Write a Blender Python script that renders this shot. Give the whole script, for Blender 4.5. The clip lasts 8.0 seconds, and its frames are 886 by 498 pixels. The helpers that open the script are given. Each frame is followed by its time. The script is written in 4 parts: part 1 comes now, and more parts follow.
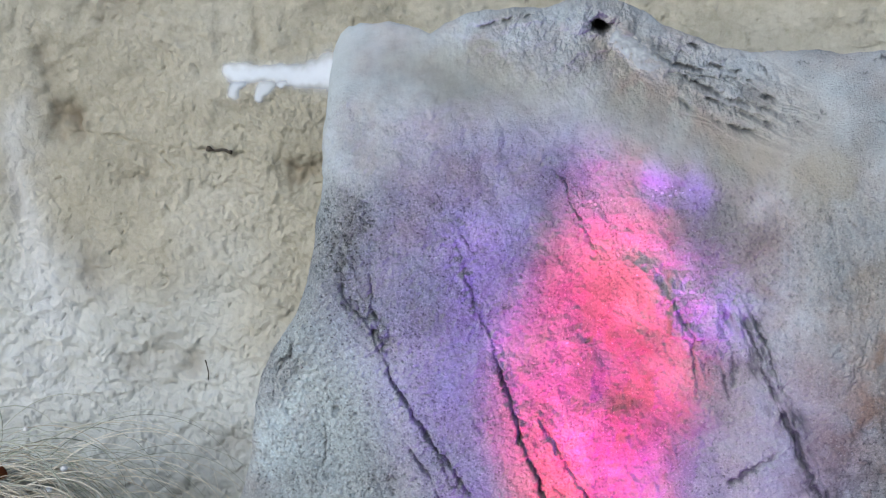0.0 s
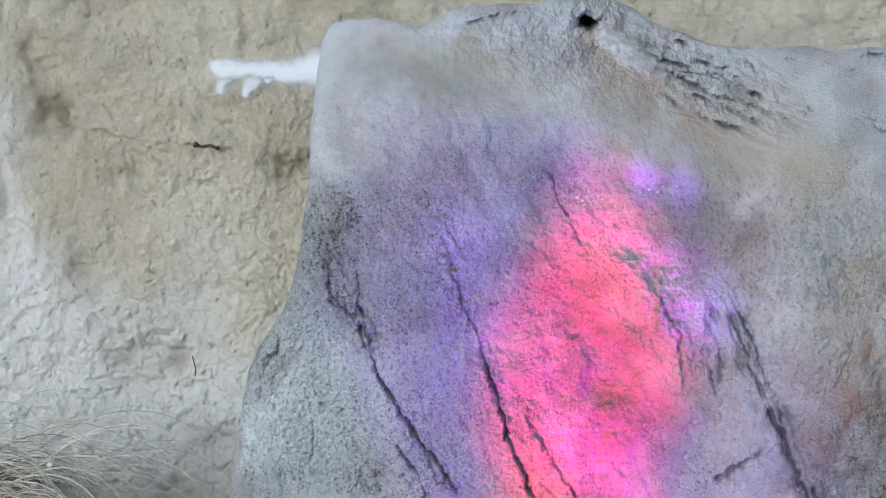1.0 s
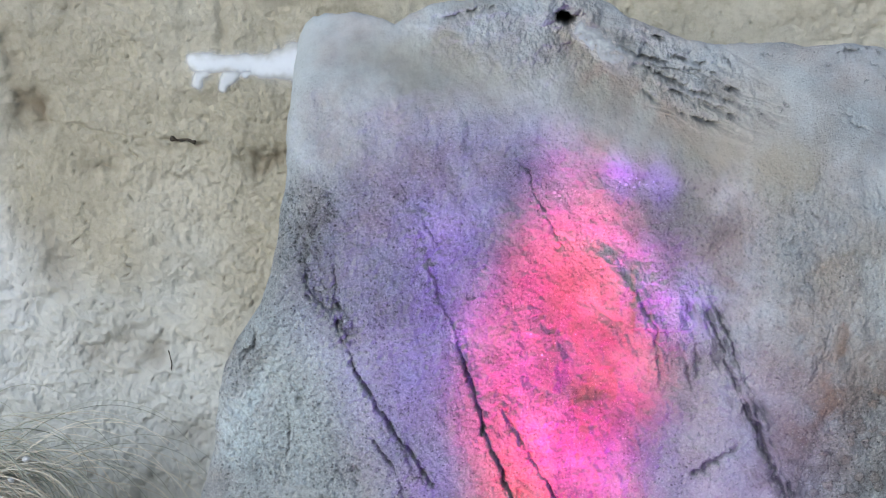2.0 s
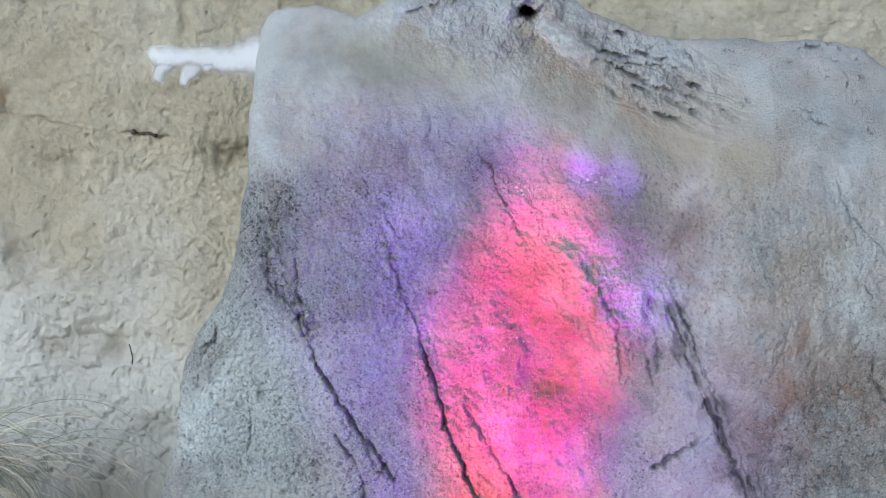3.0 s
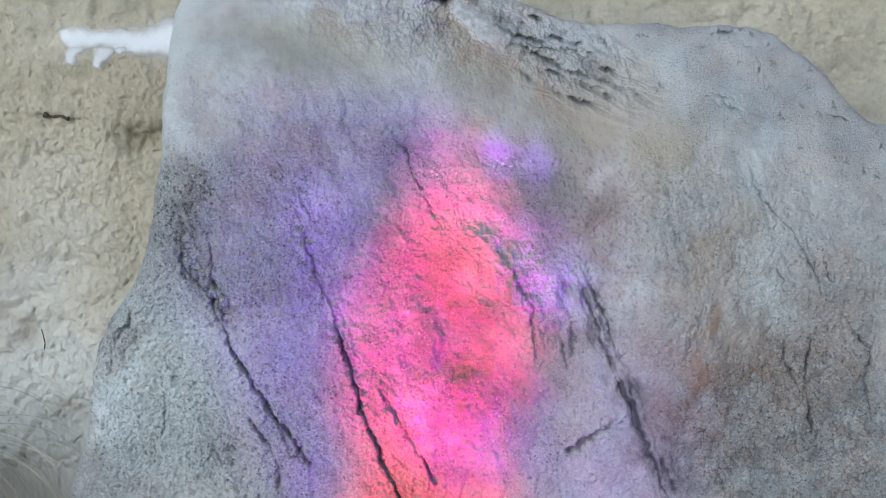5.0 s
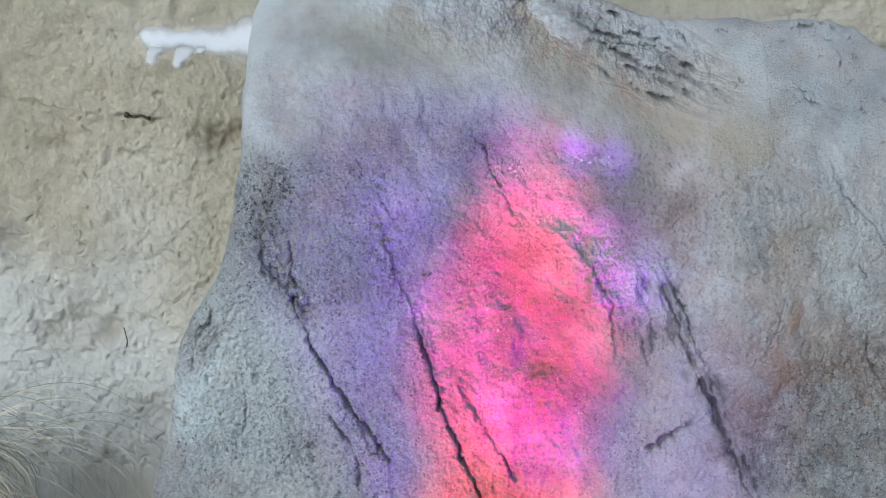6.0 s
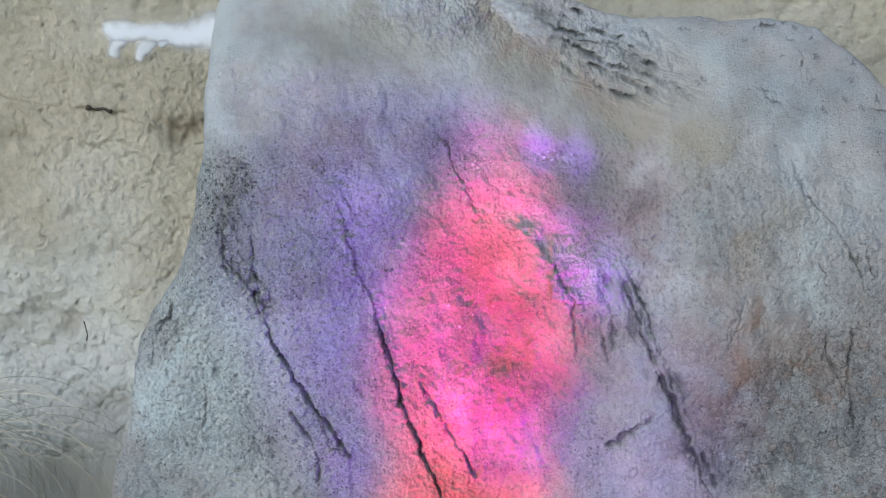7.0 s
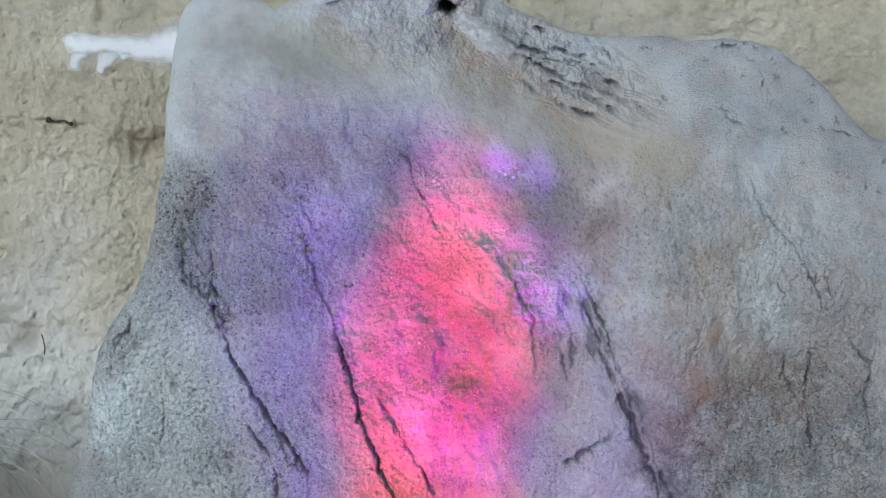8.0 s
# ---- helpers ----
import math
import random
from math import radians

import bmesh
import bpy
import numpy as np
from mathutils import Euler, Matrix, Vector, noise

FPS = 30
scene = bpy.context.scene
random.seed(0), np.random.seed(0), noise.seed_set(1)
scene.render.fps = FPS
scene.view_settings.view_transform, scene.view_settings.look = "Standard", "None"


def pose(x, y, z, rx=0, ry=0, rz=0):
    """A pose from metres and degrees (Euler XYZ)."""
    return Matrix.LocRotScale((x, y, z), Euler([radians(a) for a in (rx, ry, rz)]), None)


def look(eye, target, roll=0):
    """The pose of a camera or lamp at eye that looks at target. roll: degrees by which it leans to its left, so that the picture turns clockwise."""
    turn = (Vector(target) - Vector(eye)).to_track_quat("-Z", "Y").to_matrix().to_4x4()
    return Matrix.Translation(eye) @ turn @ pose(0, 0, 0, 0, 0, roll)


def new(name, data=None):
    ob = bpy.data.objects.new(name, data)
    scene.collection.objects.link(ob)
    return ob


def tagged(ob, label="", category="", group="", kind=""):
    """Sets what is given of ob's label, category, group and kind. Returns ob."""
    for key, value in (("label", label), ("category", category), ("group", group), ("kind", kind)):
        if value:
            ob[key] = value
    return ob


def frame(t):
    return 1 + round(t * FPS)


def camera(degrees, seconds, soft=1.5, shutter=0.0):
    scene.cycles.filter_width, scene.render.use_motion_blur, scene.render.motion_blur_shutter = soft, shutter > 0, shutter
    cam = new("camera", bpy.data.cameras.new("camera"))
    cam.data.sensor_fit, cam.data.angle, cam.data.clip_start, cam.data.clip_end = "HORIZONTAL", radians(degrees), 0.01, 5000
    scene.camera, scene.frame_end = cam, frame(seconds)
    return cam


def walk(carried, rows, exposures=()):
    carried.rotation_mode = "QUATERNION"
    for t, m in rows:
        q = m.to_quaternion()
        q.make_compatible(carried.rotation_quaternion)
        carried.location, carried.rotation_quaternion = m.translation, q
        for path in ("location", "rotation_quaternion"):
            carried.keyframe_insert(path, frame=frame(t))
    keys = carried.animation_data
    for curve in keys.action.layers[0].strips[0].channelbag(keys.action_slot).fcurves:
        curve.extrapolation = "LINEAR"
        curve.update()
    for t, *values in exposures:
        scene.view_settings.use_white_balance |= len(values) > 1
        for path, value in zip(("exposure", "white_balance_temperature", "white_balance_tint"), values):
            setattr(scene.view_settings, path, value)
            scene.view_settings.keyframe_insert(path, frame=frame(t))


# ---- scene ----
cam = camera(27.53, 8.0, soft=1.15)
EYE = (0.0, 0.0, 1.50)
PATH = [
    (0.00, 78.600, 1.041, 3.019),
    (0.50, 78.540, 0.991, 2.839),
    (1.00, 78.472, 0.926, 2.629),
    (1.50, 78.390, 0.804, 2.337),
    (2.00, 78.296, 0.650, 1.938),
    (2.50, 78.203, 0.474, 1.429),
    (3.00, 78.108, 0.262, 0.790),
    (3.50, 78.000, -0.000, 0.000),
    (4.00, 77.840, -0.299, -0.875),
    (4.20, 77.766, -0.457, -1.360),
    (4.45, 77.699, -0.563, -1.797),
    (4.70, 77.656, -0.538, -1.984),
    (4.90, 77.620, -0.370, -1.945),
    (5.10, 77.585, -0.150, -1.680),
    (5.30, 77.556, 0.092, -1.154),
    (5.50, 77.544, 0.345, -0.419),
    (6.00, 77.515, 0.535, 0.539),
    (6.20, 77.489, 0.472, 0.605),
    (6.50, 77.443, 0.279, 0.426),
    (7.00, 77.386, -0.150, -0.543),
    (7.50, 77.456, -0.514, -1.451),
    (8.00, 77.914, -0.969, -1.649),
]

# the camera's automatic exposure and white balance drift a little
WHITE = [(0.0, -0.16, 5500, 8), (1.5, -0.18, 5500, 8), (3.5, -0.18, 5500, 5.5), (5.5, -0.2, 5500, 5.5), (6.5, -0.27, 5500, 5), (8.0, -0.31, 5500, 5)]
walk(cam, [(t, pose(*EYE, rx, ry, rz)) for t, rx, ry, rz in PATH], WHITE)

# ---- light ----
world = bpy.data.worlds.new("sky")
scene.world = world
world.use_nodes = True
sky = world.node_tree.nodes.new("ShaderNodeTexSky")
sky.sky_type, sky.sun_disc = "NISHITA", False
sky.sun_elevation, sky.sun_rotation = radians(22), radians(206)
sky.air_density, sky.dust_density = 1.0, 3.0
background = world.node_tree.nodes["Background"]
background.inputs["Strength"].default_value = 0.12
world.node_tree.links.new(sky.outputs["Color"], background.inputs["Color"])


def sun_lamp():
    data = bpy.data.lights.new("sun", "SUN")
    data.energy, data.angle, data.color = 1.5, radians(26), (0.95, 0.98, 1.0)
    ob = new("sun", data)
    ob.matrix_world = look((-2.4, -1.8, 3.1), (0, 3.2, 0.8))


def spot_lamp(name, eye, target, watts, colour, cone, blend, size=0.02):
    data = bpy.data.lights.new(name, "SPOT")
    data.energy, data.color, data.spot_size, data.spot_blend = watts, colour, radians(cone), blend
    data.shadow_soft_size = size
    new(name, data).matrix_world = look(eye, target)


sun_lamp()
# coloured spots low in front of the boulder, unseen; several added for single patches
spot_lamp("red_spot", (-0.22, 2.30, 0.03), (0.105, 3.17, 0.64), 380.0, (1.0, 0.002, 0.03), 22, 0.8, 0.05)
spot_lamp("red_spot", (-0.20, 2.25, 0.03), (0.115, 3.18, 0.85), 300.0, (1.0, 0.002, 0.04), 11.5, 1.0, 0.05)
spot_lamp("red_spot", (-0.20, 2.30, 0.03), (0.085, 3.15, 0.36), 210.0, (1.0, 0.002, 0.03), 23, 1.0, 0.05)
spot_lamp("magenta_spot", (0.66, 2.45, 0.03), (0.095, 3.16, 0.61), 68.0, (0.45, 0.01, 1.0), 18, 1.0, 0.03)
spot_lamp("magenta_spot", (0.62, 2.30, 0.03), (0.228, 3.13, 0.795), 75.0, (0.80, 0.02, 1.0), 6.5, 1.0)
spot_lamp("magenta_spot", (0.10, 2.30, 0.03), (0.095, 3.18, 0.945), 50.0, (0.62, 0.02, 1.0), 8, 1.0)
spot_lamp("magenta_spot", (0.56, 2.35, 0.03), (0.110, 3.15, 0.47), 78.0, (0.55, 0.01, 1.0), 13, 1.0, 0.03)
spot_lamp("violet_spot", (0.20, 2.10, 0.04), (-0.070, 3.16, 0.80), 88.0, (0.42, 0.16, 1.0), 31, 1.0, 0.06)
spot_lamp("violet_spot", (0.05, 2.30, 0.04), (-0.130, 3.14, 0.855), 55.0, (0.34, 0.08, 1.0), 9, 1.0)
spot_lamp("violet_spot", (0.15, 2.10, 0.04), (-0.120, 3.15, 0.52), 40.0, (0.52, 0.16, 1.0), 20, 1.0, 0.05)
spot_lamp("violet_spot", (0.05, 2.30, 0.04), (-0.150, 3.14, 0.410), 26.0, (0.42, 0.04, 1.0), 9, 1.0)
# two narrow spots added for the violet glow under the lip
spot_lamp("violet_spot", (0.26, 1.20, 0.04), (0.200, 3.20, 0.985), 560.0, (0.42, 0.04, 1.0), 2.1, 1.0)
spot_lamp("violet_spot", (0.30, 1.20, 0.04), (0.268, 3.20, 0.983), 420.0, (0.36, 0.04, 1.0), 2.2, 1.0)
spot_lamp("violet_spot", (0.36, 2.10, 0.04), (0.310, 3.16, 0.900), 26.0, (0.55, 0.15, 1.0), 14, 1.0)
spot_lamp("violet_spot", (0.60, 2.20, 0.04), (0.275, 3.13, 0.780), 75.0, (0.48, 0.06, 1.0), 9.0, 1.0)
spot_lamp("violet_spot", (0.30, 2.10, 0.04), (0.330, 3.14, 0.48), 25.0, (0.55, 0.07, 1.0), 34, 1.0)


# ---- form: noise and lines ----
def lattice(ix, iz, seed):
    h = (ix.astype(np.int64) * 374761393 + iz.astype(np.int64) * 668265263 + seed * 974634777) & 0xFFFFFFFF
    h = ((h ^ (h >> 13)) * 1274126177) & 0xFFFFFFFF
    return ((h ^ (h >> 16)) & 0xFFFFFF) / float(0xFFFFFF)


def ripple(x, z, seed):
    """Smooth value noise from -1 to 1."""
    ix, iz = np.floor(x), np.floor(z)
    fx, fz = x - ix, z - iz
    fx, fz = fx * fx * (3 - 2 * fx), fz * fz * (3 - 2 * fz)
    a, b = lattice(ix, iz, seed), lattice(ix + 1, iz, seed)
    c, d = lattice(ix, iz + 1, seed), lattice(ix + 1, iz + 1, seed)
    return 2 * ((a + (b - a) * fx) * (1 - fz) + (c + (d - c) * fx) * fz) - 1


def fbm(x, z, size, octaves, seed, gain=0.5):
    total, amp, x, z = 0.0, 1.0, x / size, z / size
    for k in range(octaves):
        total = total + amp * ripple(x * 0.8 - z * 0.6, x * 0.6 + z * 0.8, seed + 31 * k)
        amp, x, z = amp * gain, x * 2.03 + 17.3, z * 2.03 - 9.1
    return total


def cells(x, z, size, seed):
    """Distance to the nearest and second scattered point in cell widths, and a random number of the nearest."""
    x, z = x / size, z / size
    ix, iz = np.floor(x), np.floor(z)
    best, second, rand = np.full(x.shape, 9.0), np.full(x.shape, 9.0), np.zeros(x.shape)
    for dx in (-1, 0, 1):
        for dz in (-1, 0, 1):
            px, pz = ix + dx, iz + dz
            d = np.hypot(px + lattice(px, pz, seed) - x, pz + lattice(px, pz, seed + 7) - z)
            near = d < best
            second = np.where(near, best, np.minimum(second, d))
            rand = np.where(near, lattice(px, pz, seed + 13), rand)
            best = np.where(near, d, best)
    return best, second, rand


def to_line(x, z, line):
    """Distance from points to a line of (x, z) corners, and how far along it the nearest place is (0 to 1)."""
    best, along = np.full(np.shape(x), 9.0), np.zeros(np.shape(x))
    n = len(line) - 1
    for k in range(n):
        (ax, az), (bx, bz) = line[k], line[k + 1]
        ux, uz = bx - ax, bz - az
        s = np.clip(((x - ax) * ux + (z - az) * uz) / (ux * ux + uz * uz + 1e-12), 0, 1)
        d = np.hypot(x - ax - s * ux, z - az - s * uz)
        along = np.where(d < best, (k + s) / n, along)
        best = np.minimum(best, d)
    return best, along


def blob(x, z, cx, cz, rx, rz, turn=0.0):
    c, s = math.cos(radians(turn)), math.sin(radians(turn))
    dx, dz = x - cx, z - cz
    return np.exp(-(((dx * c + dz * s) / rx) ** 2 + ((-dx * s + dz * c) / rz) ** 2))


def ease(a, b, v):
    s = np.clip((v - a) / (b - a), 0, 1)
    return s * s * (3 - 2 * s)


def rise(v, w):
    return 0.5 * (v + np.sqrt(v * v + w * w))


# ---- form: boulder ----
TOP = [(-0.380, 1.208), (-0.374, 1.229), (-0.360, 1.244), (-0.337, 1.252), (-0.272, 1.247), (-0.203, 1.233), (-0.177, 1.253), (-0.105, 1.276), (-0.002, 1.279), (0.071, 1.289), (0.125, 1.291), (0.178, 1.273), (0.229, 1.239), (0.302, 1.210), (0.384, 1.188), (0.436, 1.185), (0.561, 1.191), (0.644, 1.184), (0.716, 1.175), (0.748, 1.160), (0.778, 1.135), (0.826, 1.088), (0.866, 1.044), (0.888, 1.025), (0.928, 1.010), (0.995, 0.932), (1.129, 0.709), (1.241, 0.502)]
LEFT = [(-0.380, 1.242), (-0.389, 1.196), (-0.395, 1.111), (-0.398, 1.034), (-0.402, 0.955), (-0.415, 0.886), (-0.424, 0.802), (-0.446, 0.744), (-0.487, 0.684), (-0.516, 0.628), (-0.526, 0.572), (-0.533, 0.490), (-0.547, 0.438), (-0.558, 0.385), (-0.573, 0.325)]
SHOULDER = [(-0.405, 1.139), (-0.286, 1.126), (-0.144, 1.106), (0.046, 1.055), (0.157, 1.006), (0.257, 0.986), (0.366, 0.973), (0.544, 0.989), (0.666, 0.968), (0.787, 0.931), (0.923, 0.870)]
TROUGH = [(0.097, 0.967), (0.082, 0.845), (0.067, 0.703), (0.088, 0.559), (0.120, 0.369)]
RIDGE = [(-0.147, 1.221), (-0.194, 1.138), (-0.243, 1.068), (-0.278, 0.985), (-0.293, 0.935), (-0.344, 0.855), (-0.405, 0.794)]
CRACK_LEFT = [(-0.361, 0.823), (-0.355, 0.785), (-0.315, 0.741), (-0.295, 0.701), (-0.270, 0.636), (-0.246, 0.585), (-0.206, 0.522), (-0.164, 0.466), (-0.136, 0.419)]
CRACK_MID = [(-0.154, 0.871), (-0.139, 0.826), (-0.122, 0.770), (-0.097, 0.708), (-0.087, 0.660), (-0.057, 0.579), (-0.037, 0.501), (-0.009, 0.427), (0.014, 0.377), (0.037, 0.324)]
CRACK_RIGHT = [(0.345, 0.742), (0.358, 0.725), (0.369, 0.697), (0.380, 0.655), (0.407, 0.610), (0.415, 0.582), (0.439, 0.545), (0.447, 0.518), (0.463, 0.480), (0.478, 0.438), (0.497, 0.386), (0.524, 0.338)]
FACE_Y = 3.13


def along_x(line, x):
    return np.interp(x, [p[0] for p in line], [p[1] for p in line])


def along_z(line, z):
    pts = sorted((p[1], p[0]) for p in line)
    return np.interp(z, [p[0] for p in pts], [p[1] for p in pts])


def form_y(x, z):
    """The boulder's large form: how far back its face lies at (x, z)."""
    y = FACE_Y + 0.10 * (z - 0.8)
    y = y + 0.85 * rise(z - along_x(SHOULDER, x), 0.04)
    y = y + 0.045 * np.exp(-((x - along_z(TROUGH, z)) / 0.13) ** 2) * ease(1.10, 0.95, z)
    y = y - 0.035 * blob(x, z, 0.52, 0.72, 0.17, 0.30)
    y = y + 0.05 * rise(x - 0.74, 0.1)
    y = y + 0.50 * rise(along_z(RIDGE, z) - x, 0.025) * ease(0.72, 0.86, z)
    y = y - 0.02 * blob(x, z, -0.22, 0.75, 0.10, 0.30, 10)
    return y
# ---- form: end ----

CRACKS = [  # line, width, depth
    (CRACK_LEFT, 0.0024, 0.021),
    (CRACK_MID, 0.0024, 0.022),
    ([(-0.310, 0.830), (-0.308, 0.809), (-0.305, 0.773), (-0.298, 0.742), (-0.288, 0.711)], 0.0020, 0.010),
    ([(-0.361, 0.772), (-0.348, 0.759), (-0.331, 0.757), (-0.316, 0.742)], 0.0024, 0.012),
    ([(0.695, 0.778), (0.703, 0.762), (0.714, 0.757), (0.711, 0.748)], 0.0013, 0.004),
    ([(0.771, 0.797), (0.767, 0.772)], 0.0015, 0.005),
    ([(0.783, 0.797), (0.788, 0.776), (0.793, 0.758)], 0.0013, 0.004),
    ([(0.588, 1.080), (0.618, 1.071)], 0.0022, 0.003),
    ([(0.606, 1.064), (0.624, 1.056), (0.638, 1.049)], 0.0024, 0.004),
    ([(0.684, 1.136), (0.690, 1.118), (0.687, 1.102)], 0.0026, 0.003),
    ([(0.612, 1.177), (0.646, 1.176)], 0.0034, 0.007),
    ([(0.810, 1.034), (0.838, 1.031), (0.852, 1.018)], 0.0024, 0.003),
    ([(0.396, 1.168), (0.408, 1.152)], 0.0036, 0.006),
    (CRACK_RIGHT, 0.0034, 0.0055),
    ([(-0.249, 0.507), (-0.227, 0.482), (-0.207, 0.456), (-0.195, 0.420), (-0.192, 0.378)], 0.0035, 0.012),
    ([(-0.201, 0.519), (-0.186, 0.482), (-0.168, 0.441), (-0.146, 0.425)], 0.003, 0.008),
    ([(-0.013, 0.559), (0.016, 0.516), (0.032, 0.479), (0.049, 0.445), (0.073, 0.414), (0.091, 0.377)], 0.0034, 0.015),
    ([(0.019, 1.003), (0.038, 0.978), (0.047, 0.952), (0.056, 0.925), (0.068, 0.905)], 0.0017, 0.007),
    ([(0.074, 0.897), (0.084, 0.876), (0.090, 0.855), (0.103, 0.842)], 0.0015, 0.006),
    ([(-0.048, 0.813), (-0.040, 0.807)], 0.0030, 0.010),
    ([(-0.144, 0.900), (-0.134, 0.880), (-0.122, 0.855)], 0.0016, 0.004),
    ([(-0.193, 0.975), (-0.179, 0.953), (-0.180, 0.931)], 0.0014, 0.003),
    ([(0.220, 0.794), (0.240, 0.753), (0.263, 0.711), (0.266, 0.673), (0.264, 0.632)], 0.0036, 0.010),
    ([(0.296, 0.689), (0.310, 0.655), (0.326, 0.602)], 0.005, 0.004),
    ([(0.329, 0.706), (0.334, 0.671), (0.332, 0.625)], 0.005, 0.004),
    ([(0.654, 0.930), (0.674, 0.891), (0.711, 0.860), (0.742, 0.825), (0.763, 0.784), (0.782, 0.734)], 0.0028, 0.006),
    ([(0.766, 0.658), (0.762, 0.623), (0.753, 0.572), (0.763, 0.526), (0.772, 0.479)], 0.0036, 0.012),
    ([(0.717, 0.645), (0.719, 0.604), (0.738, 0.567), (0.754, 0.546)], 0.0036, 0.009),
    ([(0.822, 0.693), (0.849, 0.652), (0.875, 0.631), (0.867, 0.570), (0.874, 0.508)], 0.0040, 0.010),
    ([(0.558, 0.722), (0.549, 0.682), (0.535, 0.631)], 0.006, 0.007),
    ([(0.411, 0.508), (0.385, 0.482), (0.351, 0.455), (0.331, 0.447)], 0.006, 0.010),
    ([(-0.391, 0.618), (-0.390, 0.592), (-0.396, 0.551), (-0.394, 0.490), (-0.412, 0.459), (-0.400, 0.408)], 0.0022, 0.0028),
    ([(-0.453, 0.709), (-0.457, 0.674), (-0.476, 0.648)], 0.0035, 0.008),
    ([(0.368, 0.750), (0.388, 0.698), (0.407, 0.638), (0.415, 0.618)], 0.0045, 0.012),
    ([(-0.128, 0.558), (-0.121, 0.540)], 0.003, 0.012),
    ([(-0.079, 0.752), (-0.056, 0.759)], 0.0026, 0.010),
]
GROOVES = [
    [(0.247, 1.216), (0.273, 1.204), (0.299, 1.194)],
    [(0.185, 1.199), (0.240, 1.170), (0.319, 1.151), (0.381, 1.136), (0.408, 1.128)],
    [(0.208, 1.167), (0.270, 1.140), (0.340, 1.108), (0.430, 1.090)],
    [(0.288, 1.168), (0.328, 1.161), (0.369, 1.156), (0.409, 1.139)],
    [(0.241, 1.116), (0.268, 1.094), (0.313, 1.073), (0.427, 1.042)],
    [(0.253, 1.129), (0.298, 1.110), (0.374, 1.081), (0.427, 1.064)],
    [(0.326, 1.135), (0.377, 1.122), (0.427, 1.110)],
    [(-0.132, 1.240), (-0.066, 1.253), (0.006, 1.265), (0.069, 1.280)],
]
LEDGES = [  # line, height, depth
    ([(0.095, 0.850), (0.150, 0.838), (0.210, 0.822), (0.280, 0.800)], 0.045, 0.004),
    ([(0.095, 0.552), (0.135, 0.540), (0.180, 0.548)], 0.060, 0.018),
]
HOLE = (0.109, 1.237)
STRATA = (0.326, 1.133)
BLOCK = (0.269, 0.759)
CRUMB = (0.058, 1.213)
PITTED = (-0.372, 0.900)
COARSE = (0.736, 0.480)
JET = [(0.120, 1.234), (0.150, 1.211), (0.185, 1.182), (0.221, 1.153), (0.245, 1.129)]
BROWN_FAN = [(0.120, 1.197), (0.166, 1.149), (0.231, 1.101), (0.321, 1.059), (0.449, 1.029)]


# ---- materials ----
def material(name):
    m = bpy.data.materials.new(name)
    m.use_nodes = True
    return m, m.node_tree.nodes, m.node_tree.links, m.node_tree.nodes["Principled BSDF"]


def grain(nodes, links, scale, detail=4.0, rough=0.6, coord=None):
    n = nodes.new("ShaderNodeTexNoise")
    n.inputs["Scale"].default_value, n.inputs["Detail"].default_value, n.inputs["Roughness"].default_value = scale, detail, rough
    if coord:
        links.new(coord, n.inputs["Vector"])
    return n.outputs["Fac"]


def ramp(nodes, links, value, stops):
    r = nodes.new("ShaderNodeValToRGB")
    while len(r.color_ramp.elements) < len(stops):
        r.color_ramp.elements.new(0.5)
    for e, (p, c) in zip(r.color_ramp.elements, stops):
        e.position, e.color = p, (*c, 1.0)
    links.new(value, r.inputs["Fac"])
    return r.outputs["Color"]


def mixed(nodes, links, how, fac, a, b):
    n = nodes.new("ShaderNodeMix")
    n.data_type, n.blend_type = "RGBA", how
    for socket, value in ((n.inputs["Factor"], fac), (n.inputs["A"], a), (n.inputs["B"], b)):
        if isinstance(value, float):
            socket.default_value = value
        elif isinstance(value, tuple):
            socket.default_value = (*value, 1.0)
        else:
            links.new(value, socket)
    return n.outputs["Result"]


def field(nodes, name):
    n = nodes.new("ShaderNodeAttribute")
    n.attribute_name = name
    return n.outputs["Fac"]


def maths(nodes, links, op, a, b):
    n = nodes.new("ShaderNodeMath")
    n.operation = op
    for socket, value in zip(n.inputs, (a, b)):
        if isinstance(value, float):
            socket.default_value = value
        else:
            links.new(value, socket)
    return n.outputs["Value"]


def bumped(nodes, links, shader, height, strength, distance):
    n = nodes.new("ShaderNodeBump")
    n.inputs["Strength"].default_value, n.inputs["Distance"].default_value = strength, distance
    links.new(height, n.inputs["Height"])
    links.new(n.outputs["Normal"], shader.inputs["Normal"])


